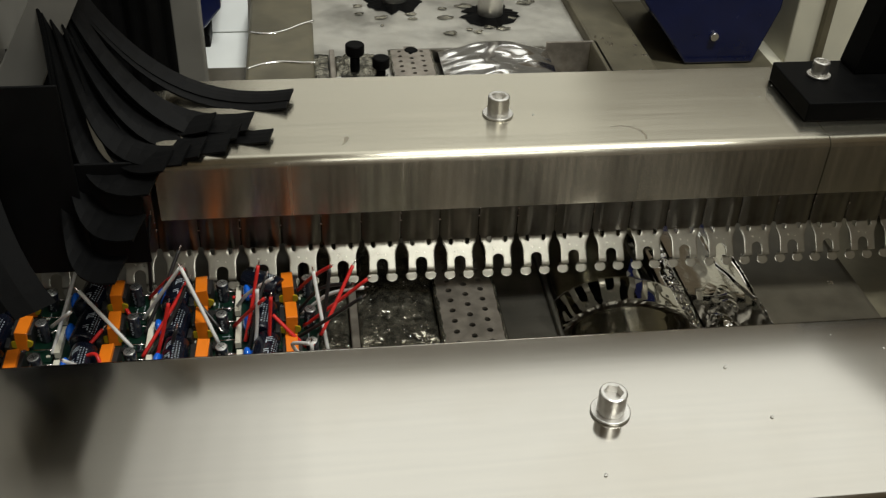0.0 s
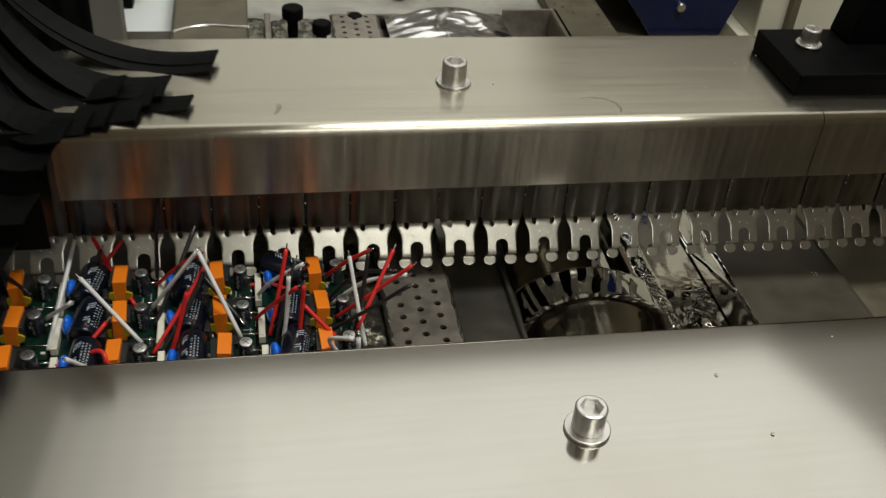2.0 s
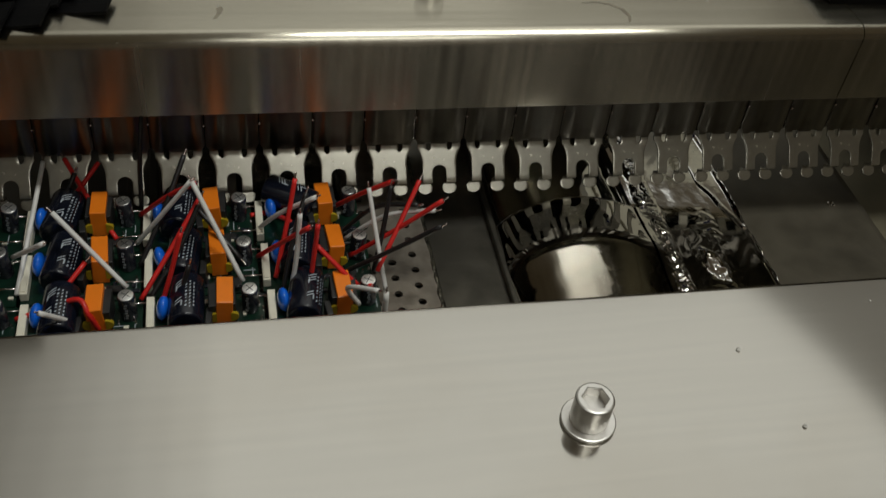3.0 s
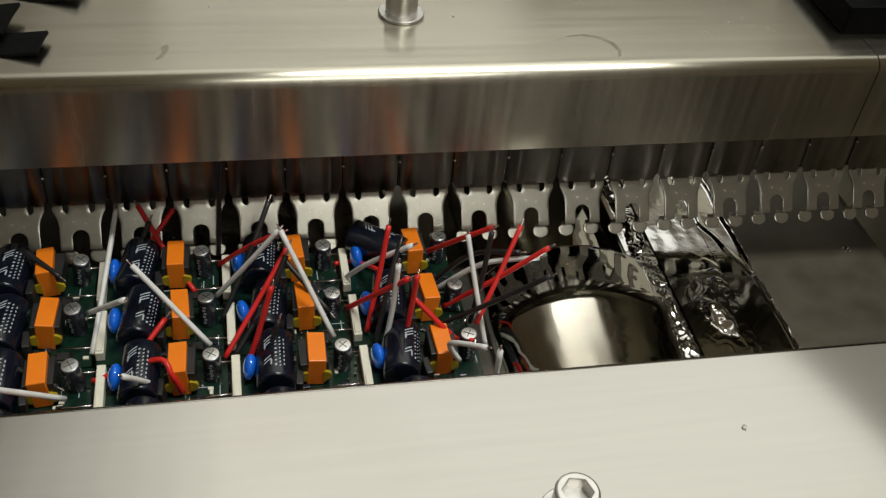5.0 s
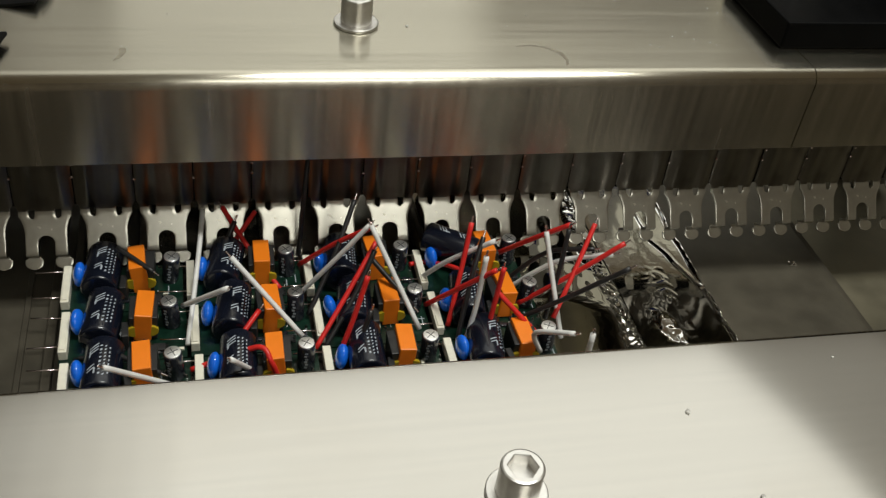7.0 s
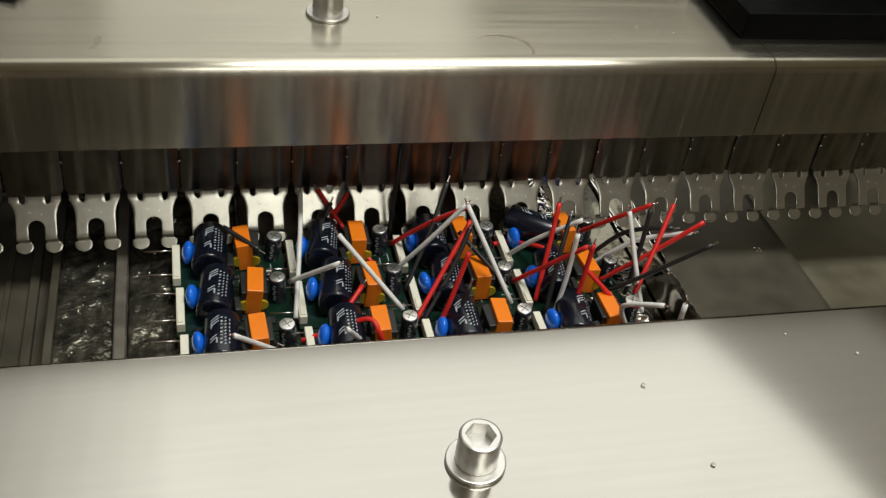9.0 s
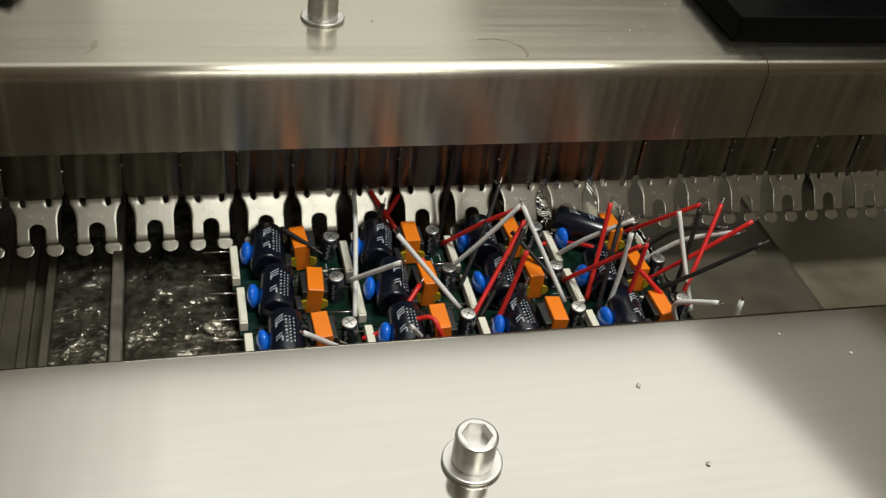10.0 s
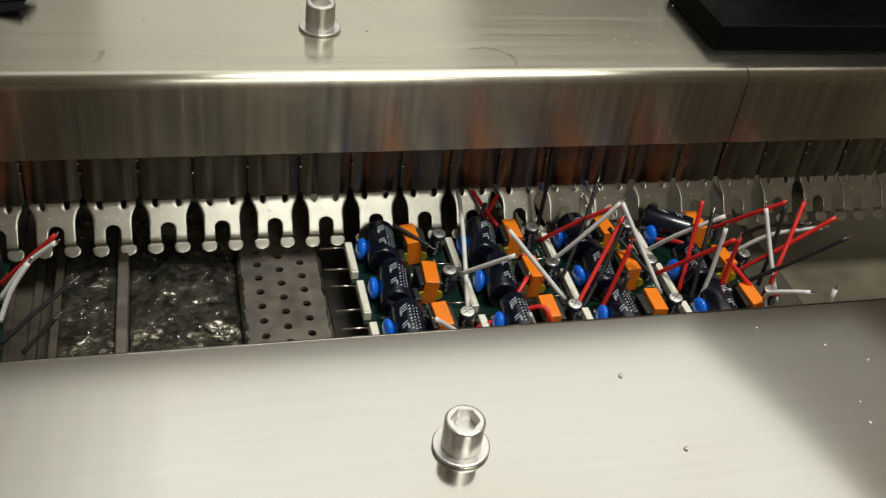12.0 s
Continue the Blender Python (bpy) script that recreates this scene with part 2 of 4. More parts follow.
# ---- rail covers ----
def socket_bolt(parent, name, x, y, z, s=1.0, label="shiny hex socket head bolt with washer"):
    b = tagged(empty(name, x, y, z), label, "bolt", "cover bolts")
    bm = bmesh.new()
    outer, hexv = [], []
    ang = [math.radians(5 * k) for k in range(72)]
    r, h = 6.7 * s, 13.2 * s
    prof = ((r - 0.2, 1.6), (r, 1.9), (r, h - 0.7), (r - 0.25, h - 0.25), (r - 0.8, h))
    rings = [[bm.verts.new((q * math.cos(a), q * math.sin(a), z_)) for a in ang] for q, z_ in prof]

    def hexr(a, k=4.0 * s):
        a = (a + math.radians(12)) % math.radians(60) - math.radians(30)
        return k / math.cos(a) * math.cos(math.radians(30)) / math.cos(math.radians(30))
    rings.append([bm.verts.new((hexr(a) * 1.06 * math.cos(a), hexr(a) * 1.06 * math.sin(a), h)) for a in ang])
    rings.append([bm.verts.new((hexr(a) * math.cos(a), hexr(a) * math.sin(a), h - 0.3)) for a in ang])
    rings.append([bm.verts.new((hexr(a) * math.cos(a), hexr(a) * math.sin(a), h - 4.2)) for a in ang])
    for p, q in zip(rings, rings[1:]):
        for j in range(72):
            f = bm.faces.new((p[j], p[(j + 1) % 72], q[(j + 1) % 72], q[j]))
    bm.faces.new(rings[-1])
    bm.faces.new(rings[0])
    part("bolt_head", bm, CHROME, b)
    w = bmesh.new()
    cyl(w, 9.6 * s, 0.1, 1.6, n=48, bevel=0.5)
    part("washer", w, CHROME, b)
    return b


FAR_TOP = 41.5


def covers():
    t = 2.0
    near = tagged(empty("near_rail_cover"), "wide brushed stainless steel cover over the near conveyor rail", "rail cover")
    prof = []
    for k in range(7):
        a = math.radians(90 - 90 * k / 6)
        prof.append((57 - 2.5 + 2.5 * math.cos(a), -2.5 + 2.5 * math.sin(a)))
    prof += [(57, -3.5), (-62, -3.5)]
    for k in range(9):
        a = math.radians(180 - 90 * k / 8)
        prof.append((-62 + 3.5 + 3.5 * math.cos(a), -3.5 + 3.5 * math.sin(a)))
    part("top_sheet", extrude_x(bmesh.new(), prof, -640, 640, 4), STEEL, near, smooth=True)
    part("inner_flange", box_bm(-640, 640, 55, 57, -42, -3.52), STEEL, near)
    part("outer_flange", box_bm(-640, 640, -62, -60, -42, -3.52), STEEL, near)
    far = tagged(empty("far_rail_cover"), "folded brushed stainless steel cover over the far conveyor rail", "rail cover")
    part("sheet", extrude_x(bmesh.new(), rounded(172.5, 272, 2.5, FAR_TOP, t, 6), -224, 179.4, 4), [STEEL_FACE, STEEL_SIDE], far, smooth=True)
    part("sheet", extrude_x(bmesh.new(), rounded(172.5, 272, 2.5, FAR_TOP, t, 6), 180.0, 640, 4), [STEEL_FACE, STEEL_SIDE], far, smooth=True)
    # unseen plates added to keep rear light out from under the cover
    part("rear_flange", box_bm(-223, 0, 268.5, 270.5, -62, FAR_TOP - 2.1), STEEL_FACE, far)
    part("rear_flange", box_bm(0, 118, 268.5, 270.5, -77, FAR_TOP - 2.1), STEEL_FACE, far)
    part("rear_flange", box_bm(118, 640, 268.5, 270.5, 3, FAR_TOP - 2.1), STEEL_FACE, far)
    part("end_tab", box_bm(-234, -224, 174, 272, FAR_TOP - 8, FAR_TOP - 6, 0.5), STEEL_FACE, far)
    for ob in (near, far):
        for c in ob.children:
            for f in c.data.polygons:
                f.use_smooth = True
                # the face turned down gets the dimmed colour
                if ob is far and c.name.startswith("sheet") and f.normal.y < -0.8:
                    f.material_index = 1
            c.data.set_sharp_from_angle(angle=radians(40))
    socket_bolt(None, "cover_bolt", 0, 0, 0)
    socket_bolt(None, "cover_bolt", -20, 216.6, FAR_TOP)


# ---- conveyor fingers ----
PITCH, SPEED = 25.4, 27.6


def finger_mesh():
    """One bent claw: upright shank, forward leaning forked plate, two round toes."""
    line = [(203.5, 12), (203, -20), (202.3, -38.5), (201.6, -41.2), (200.2, -43.2), (190.2, -56.2), (190.7, -57.2), (194.8, -59.8), (194.2, -61.8), (190.4, -65.6)]
    acc = [0.0]
    for a, b in zip(line, line[1:]):
        acc.append(acc[-1] + math.hypot(b[0] - a[0], b[1] - a[1]))

    def at(s):
        for i in range(len(line) - 1):
            if s <= acc[i + 1] or i == len(line) - 2:
                k = (s - acc[i]) / (acc[i + 1] - acc[i])
                return tuple(line[i][q] + k * (line[i + 1][q] - line[i][q]) for q in (0, 1))
    s_bend, s_foot, s_end = acc[3], acc[5], acc[-1]
    rows = sorted(set([0, acc[1], acc[2], s_bend - 1.2, s_bend - 0.2, s_bend, acc[4], acc[4] + 1.0] + [acc[4] + (s_foot - acc[4]) * k / 10 for k in range(11)] + [acc[4] + (s_foot - acc[4]) * 0.52 + q for q in (0.0, 0.12, 0.45, 1.0, 1.8, 2.6, 3.4)]
                      + list(acc[6:9]) + [acc[8] + (s_end - acc[8]) * k / 6 for k in range(7)]))
    bm = bmesh.new()
    slot_top = acc[4] + (s_foot - acc[4]) * 0.52
    prev = None

    def notch(s):
        return acc[3] - 0.3 < s <= acc[4] + 1.0
    rows = [s for n_, s in enumerate(rows) if n_ == 0 or s - rows[n_ - 1] > 0.05]
    for s in rows:
        y, z = at(s)
        k = (s - acc[4]) / (s_foot - acc[4])
        if s <= acc[2]:
            w = 12.1
        elif s <= acc[4]:
            w = 11.0
        elif s <= s_foot + 0.01:
            w = 10.7 - 2.1 * math.sin(min(k, 0.45) / 0.45 * math.pi / 2)
        else:
            w = 8.6
        g = 0.0
        if s >= slot_top - 0.01:
            d = min(1.0, (s - slot_top) / 3.4)
            g = 3.5 * math.sqrt(max(0.0, 1 - (1 - d) ** 2))
        if s > acc[8]:
            q = (s - acc[8]) / (s_end - acc[8])
            half = 3.7 * math.sqrt(max(0.02, 1 - max(0, (q - 0.45) / 0.55) ** 2))
            g, w = 6.3 - half, 6.3 + half
        us = [g + (w - g) * i / 8 for i in range(9)]
        if acc[3] < s < acc[4] + 1.1:
            open_half = 1.2 if s < acc[4] + 0.5 else 0.45
            us[3], us[5] = us[4] - open_half, us[4] + open_half
        fold = (0, 0, 0, -0.1, -0.6, -0.7, -0.1, 0.2, 0.8) if s <= acc[2] + 0.01 else (0,) * 9
        row = [[bm.verts.new((sg * u, y + q_, z)) for u, q_ in zip(us, fold)] for sg in (1, -1)]
        if prev:
            for a, b in zip(prev, row):
                for i in range(8):
                    if notch(s) and i in (3, 4):
                        continue
                    f = bm.faces.new((a[i], a[i + 1], b[i + 1], b[i]))
                    # faces above the bend take the titanium with shade in its colour
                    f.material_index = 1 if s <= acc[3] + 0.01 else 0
        prev = row
    bmesh.ops.remove_doubles(bm, verts=bm.verts, dist=0.02)
    bmesh.ops.recalc_face_normals(bm, faces=bm.faces)
    bmesh.ops.solidify(bm, geom=list(bm.faces), thickness=1.1)
    rim = [e for e in bm.edges if len(e.link_faces) == 2 and e.calc_face_angle() > radians(60)]
    bmesh.ops.bevel(bm, geom=rim, offset=0.3, segments=2, affect="EDGES", profile=0.5, clamp_overlap=True)
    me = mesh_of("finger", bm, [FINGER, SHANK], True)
    me.set_sharp_from_angle(angle=radians(35))
    return me


def finger_chain():
    chain = tagged(empty("finger_conveyor"), "row of bent titanium conveyor fingers holding the board edge", "conveyor")
    me = finger_mesh()
    rnd = random.Random(4)
    for i in range(-12, 26):
        place("finger", me, chain, -296.7 + PITCH * i, rnd.uniform(-0.3, 0.3), rnd.uniform(-0.3, 0.3), 0, rnd.uniform(-0.1, 0.1), 0)
    bm = bmesh.new()
    bmesh.ops.create_icosphere(bm, subdivisions=2, radius=0.75)
    pin = mesh_of("chain_pin", bm, TIN, True)
    for i in range(-12, 26):
        for z in (-17.5, -24.5):
            place("chain_pin", pin, chain, -284.0 + PITCH * i + rnd.uniform(-0.3, 0.3), 201.6, z + rnd.uniform(-1.5, 1.5))
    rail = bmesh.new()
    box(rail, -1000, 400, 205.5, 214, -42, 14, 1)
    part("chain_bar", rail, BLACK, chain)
    return chain


# ---- circuit boards ----
COL, ROW = 51.2, 29.3


def merged(name, pieces, smooth_angle=None):
    """One mesh from (bmesh, material) pairs."""
    bm, mats = bmesh.new(), []
    for piece, mat in pieces:
        for f in piece.faces:
            f.material_index = len(mats)
        tmp = bpy.data.meshes.new("tmp")
        piece.to_mesh(tmp)
        piece.free()
        bm.from_mesh(tmp)
        bpy.data.meshes.remove(tmp)
        mats.append(mat)
    me = mesh_of(name, bm, mats, smooth_angle is not None)
    if smooth_angle:
        me.set_sharp_from_angle(angle=radians(smooth_angle))
    return me


def unit_meshes():
    u = {}
    bm = box_bm(0, 49.5, -14.2, 14.4, -1.6, 0)
    u["pcb"] = mesh_of("circuit_board", bm, PCB)
    bm = bmesh.new()
    box(bm, 0, 3.4, -11.6, 11.8, 0, 4.6, 0.35)
    box(bm, 0.6, 2.8, -10.6, -4.0, 4.5, 5.2, 0.2)
    u["header"] = mesh_of("pin_header", bm, NYLON)
    bm = bmesh.new()
    bmesh.ops.create_uvsphere(bm, u_segments=20, v_segments=12, radius=1)
    bmesh.ops.scale(bm, vec=(2.7, 5.2, 5.6), verts=bm.verts)
    u["disc"] = mesh_of("disc_capacitor", bm, BLUE, True)
    m = Matrix.Rotation(radians(90), 4, "X")
    bm = bmesh.new()
    cyl(bm, 7.5, -12.6, 12.6, n=28, bevel=1.2, m=m)
    roll = bm
    # white print: slanted bars wrapped over the sleeve
    bm = bmesh.new()

    def bar(a0, a1, y0, y1, slant=0.0, r=7.55):
        seg = 4
        vs = []
        for k in range(seg + 1):
            a = math.radians(a0 + (a1 - a0) * k / seg)
            vs.append([bm.verts.new((r * math.sin(a), y + slant * k / seg, r * math.cos(a))) for y in (y0, y1)])
        for p, q in zip(vs, vs[1:]):
            bm.faces.new((p[0], p[1], q[1], q[0]))
    for k in range(3):
        bar(-16, 12, 5.2 - 1.5 * k, 5.8 - 1.5 * k, 2.4)
    bar(-15, -10, 0.9, 3.4, 0.8)
    for k in range(2):
        bar(-16, 6, -5.0 - 1.6 * k, -4.4 - 1.6 * k, 2.0)
    bar(4, 9, -7.4, -4.6)
    for k in range(8):
        bar(17, 23, -8.2 + 2.0 * k + 0.3 * (k % 3), -7.2 + 2.0 * k, 0.3)
    for k in range(9):
        bar(30, 35, -8.6 + 1.8 * k, -7.9 + 1.8 * k, 0.5)
    for k in range(7):
        bar(43, 47, -7.6 + 2.1 * k, -6.5 + 2.1 * k)
    u["roll"] = merged("roll_capacitor", ((roll, SLEEVE), (bm, PRINT)), 50)
    bm = bmesh.new()
    box(bm, -5.6, 5.6, -6.8, 6.8, 0.6, 12.0, 0.3)
    u["core"] = mesh_of("ferrite_core", bm, FERRITE)
    bm = box_bm(-3.5, 3.5, -7.8, 7.8, 0.4, 14.2, 0.4)
    u["tape"] = mesh_of("tape_band", bm, TAPE)
    bm = bmesh.new()
    for sx in (-1, 1):
        vs = []
        for k in range(9):
            a = math.radians(-90 + 180 * k / 8)
            vs.append((sx * (3.0 + 3.3 * math.cos(a)), 5.4 + 2.6 * math.sin(a)))
        f0 = [bm.verts.new((x, -8.0, z)) for x, z in vs]
        f1 = [bm.verts.new((x, -6.4, z)) for x, z in vs]
        bm.faces.new(f0)
        bm.faces.new(f1[::-1])
        for i in range(9):
            bm.faces.new((f0[i], f0[(i + 1) % 9], f1[(i + 1) % 9], f1[i]))
    u["bobbin"] = mesh_of("bobbin", bm, YELLOW)
    bm = bmesh.new()
    cyl(bm, 3.6, 0.2, 13.6, n=24, bevel=0.4)
    can = bm
    crosses = []
    bm = bmesh.new()
    cyl(bm, 3.25, 13.5, 14.1, n=24, bevel=0.25)
    for k in range(2):
        cross = box_bm(-2.2, 2.2, -0.14, 0.14, 14.0, 14.2)
        bmesh.ops.transform(cross, matrix=Matrix.Rotation(radians(45 + 90 * k), 4, "Z"), verts=cross.verts)
        crosses.append((cross, FERRITE))
    top = bm
    bm = bmesh.new()
    for k in range(6):
        a = math.radians(-110 + 6 * (k % 2))
        z = 2.5 + 1.6 * k
        vs = [bm.verts.new((3.64 * math.cos(a + d), 3.64 * math.sin(a + d), zz)) for d, zz in ((-0.16, z), (0.16, z), (0.16, z + 1), (-0.16, z + 1))]
        bm.faces.new(vs)
    u["can"] = merged("electrolytic_capacitor", [(can, CANBODY), (top, CANTOP), (bm, PRINT)] + crosses, 50)
    m = Matrix.Rotation(radians(-90), 4, "Y")
    bm = bmesh.new()
    cyl(bm, 0.35, -2, 12.2, n=8, m=m)
    u["lead"] = mesh_of("lead", bm, TIN, True)
    bm = bmesh.new()
    cyl(bm, 1.5, 0, 3.2, n=14, bevel=0.3)
    u["stub"] = mesh_of("small_capacitor", bm, TIN)
    bm = bmesh.new()
    box(bm, -1.6, 1.6, -0.9, 0.9, 0, 1.2, 0.15)
    u["chip"] = mesh_of("chip_resistor", bm, CANBODY)
    bm = bmesh.new()
    cyl(bm, 0.8, 0, 1.6, n=10, r2=0.25)
    u["joint"] = mesh_of("solder_joint", bm, TIN)
    bm = bmesh.new()
    cyl(bm, 0.95, -2.6, 2.6, n=10, bevel=0.3, m=Matrix.Rotation(radians(90), 4, "Y"))
    cyl(bm, 0.28, -4.6, 4.6, n=6, m=Matrix.Rotation(radians(90), 4, "Y"))
    u["diode"] = mesh_of("diode", bm, FERRITE, True)
    bm = bmesh.new()
    box(bm, -2.4, 2.4, -1.9, 1.9, 0.2, 1.7, 0.2)
    for sx in (-1, 1):
        for k in range(4):
            box(bm, sx * 3.0 - 0.6, sx * 3.0 + 0.6, -1.6 + 1.0 * k, -1.2 + 1.0 * k, 0, 0.8)
    u["chip_pack"] = mesh_of("control_chip", bm, FERRITE)
    bm = bmesh.new()
    box(bm, -1.1, 1.1, -0.7, 0.7, 0, 0.9, 0.15)
    u["tan_chip"] = mesh_of("ceramic_chip", bm, NYLON)
    bm = bmesh.new()
    box(bm, -4.2, 4.2, -1.4, 1.4, 0.3, 8.5, 0.4)
    u["film_cap"] = mesh_of("film_capacitor", bm, FERRITE)
    bm = box_bm(-0.18, 0.18, -2.6, 2.6, 0, 0.1)
    u["trace"] = mesh_of("silk_line", bm, PRINT)
    return u


# wires in panel space: skin, points from board to tip
WIRES = (
    (PALE, ((-288.8, 129.7, -58.0), (-282.8, 172.4, -43.4), (-280.6, 193.8, -38.1))),
    (RED, ((-249.0, 161.0, -58.0), (-261.0, 180.0, -50.5), (-271.9, 197.9, -40.0))),
    (RED, ((-277.0, 175.0, -58.0), (-267.0, 187.5, -51.5), (-257.3, 199.0, -44.0))),
    (DARK, ((-275.8, 177.0, -58.0), (-266.8, 188.7, -41.1))),
    (PALE, ((-242.8, 125.2, -52.7), (-270.3, 142.7, -23.2))),
    (RED, ((-277.8, 114.6, -58.0), (-259.6, 135.1, -45.9))),
    (RED, ((-287.8, 115.6, -58.0), (-273.8, 115.8, -52.6), (-260.8, 111.9, -44.1), (-256.8, 106.3, -47.3), (-253.8, 106.3, -57.5))),
    (PALE, ((-260.8, 109.4, -56.9), (-272.7, 95.6, -33.1))),
    (PALE, ((-295.8, 103.1, -52.0), (-316.8, 89.4, -26.4))),
    (DARK, ((-238.8, 183.0, -58.0), (-236.8, 186.2, -29.4), (-234.1, 195.5, -8.5))),
    (DARK, ((-238.4, 143.2, -58.0), (-226.8, 156.7, -38.3), (-216.5, 172.2, -19.1))),
    (RED, ((-237.5, 122.6, -58.0), (-223.8, 136.6, -42.3), (-210.1, 150.2, -24.7))),
    (DARK, ((-233.8, 122.6, -58.0), (-220.8, 135.6, -42.5), (-211.1, 146.3, -26.1))),
    (RED, ((-229.8, 114.6, -58.0), (-223.8, 118.3, -39.8), (-218.1, 122.4, -19.2))),
    (DARK, ((-222.8, 114.6, -58.0), (-215.8, 120.7, -36.3))),
    (PALE, ((-290.4, 144.5, -49.9), (-272.3, 125.3, -24.3))),
    (PALE, ((-240.2, 157.6, -58.0), (-226.8, 151.9, -35.2), (-213.6, 149.7, -15.2))),
    (PALE, ((-193.8, 124.0, -51.9), (-213.1, 149.0, -14.8))),
    (RED, ((-239.1, 176.5, -58.0), (-224.8, 162.1, -34.2), (-211.8, 151.4, -17.9))),
    (DARK, ((-212.8, 156.1, -35.4), (-194.2, 136.3, -50.5))),
    (RED, ((-179.3, 131.2, -58.0), (-173.8, 141.8, -37.2), (-169.3, 151.1, -17.3))),
    (PALE, ((-185.7, 162.8, -58.0), (-176.8, 151.5, -38.3), (-161.1, 140.8, -19.4))),
    (RED, ((-186.5, 145.1, -58.0), (-176.8, 132.6, -38.0), (-165.6, 121.3, -18.6))),
    (PALE, ((-173.6, 121.0, -58.0), (-170.8, 123.2, -37.8), (-169.2, 126.0, -15.2))),
    (DARK, ((-176.8, 122.6, -58.0), (-170.8, 135.2, -35.4), (-164.8, 145.8, -21.1))),
    (RED, ((-188.5, 172.9, -58.0), (-179.8, 173.7, -58.0), (-170.8, 154.1, -46.0), (-161.8, 156.0, -58.0))),
    (RED, ((-165.3, 121.0, -58.0), (-163.8, 121.6, -40.2), (-161.8, 123.5, -19.4))),
    (RED, ((-161.8, 126.8, -35.1), (-148.8, 118.8, -46.9), (-138.8, 117.2, -58.0))),
    (RED, ((-140.6, 121.5, -58.0), (-139.8, 109.9, -44.5))),
    (RED, ((-148.8, 176.1, -58.0), (-138.8, 155.3, -31.4), (-127.2, 144.2, -15.0))),
    (PALE, ((-131.0, 119.0, -58.0), (-134.4, 131.8, -38.4), (-137.6, 144.2, -18.4))),
    (DARK, ((-134.8, 131.8, -58.0), (-130.8, 137.2, -35.0), (-128.0, 143.0, -16.7))),
    (RED, ((-134.8, 123.6, -50.0), (-124.8, 135.0, -34.5), (-114.3, 147.6, -18.0))),
    (RED, ((-144.8, 142.3, -58.0), (-126.8, 135.6, -37.4), (-107.0, 130.8, -15.6))),
    (PALE, ((-145.8, 153.2, -58.0), (-128.8, 146.1, -37.4), (-108.7, 135.0, -25.0))),
    (DARK, ((-147.8, 156.8, -58.0), (-132.8, 151.1, -36.4), (-115.8, 139.4, -25.4))),
    (DARK, ((-148.8, 131.8, -58.0), (-130.8, 123.0, -37.7), (-110.8, 114.2, -15.1))),
    (PALE, ((-144.8, 107.5, -53.2), (-150.8, 103.3, -37.7), (-140.6, 89.8, -26.0))),
    (PALE, ((-139.7, 77.0, -46.0), (-139.7, 77.3, -14.0))),
    (DARK, ((-316.8, 176.6, -43.5), (-301.8, 162.6, -46.3))),
    (DARK, ((-328.8, 127.6, -49.2), (-298.8, 108.1, -51.0))),
)


def wire_part(panel, skin, pts):
    pts = [Vector(p) for p in pts]
    names = {RED.name: "red", PALE.name: "white", DARK.name: "black"}
    w = part("wire", tube(pts, 1.12, 8), skin, panel, names[skin.name] + " insulated wire with a tinned end", smooth=True)
    d = (pts[-1] - pts[-2]).normalized()
    part("bare_end", tube((pts[-1] - 0.5 * d, pts[-1] + 1.4 * d, pts[-1] + 3.0 * d), 0.42, 6), TIN, w, "bare tinned strands", smooth=True)


# the following panel carries other wires at its leading edge
WIRES_NEXT = tuple(w for w in WIRES if w[1][-1][0] < -165) + (
    (RED, ((-139.0, 165.0, -58.0), (-124.0, 157.0, -38.0), (-110.5, 149.5, -20.0))),
    (PALE, ((-137.2, 151.4, -55.0), (-124.0, 151.0, -36.0), (-110.4, 147.1, -22.0))),
    (PALE, ((-135.6, 136.7, -55.0), (-130.0, 141.0, -42.0), (-121.8, 144.4, -30.0))),
    (DARK, ((-134.2, 122.7, -55.0), (-120.0, 129.5, -45.0), (-104.1, 137.0, -35.0))),
    (DARK, ((-125.4, 118.8, -57.0), (-118.0, 122.5, -51.0), (-111.2, 126.1, -45.0))),
)


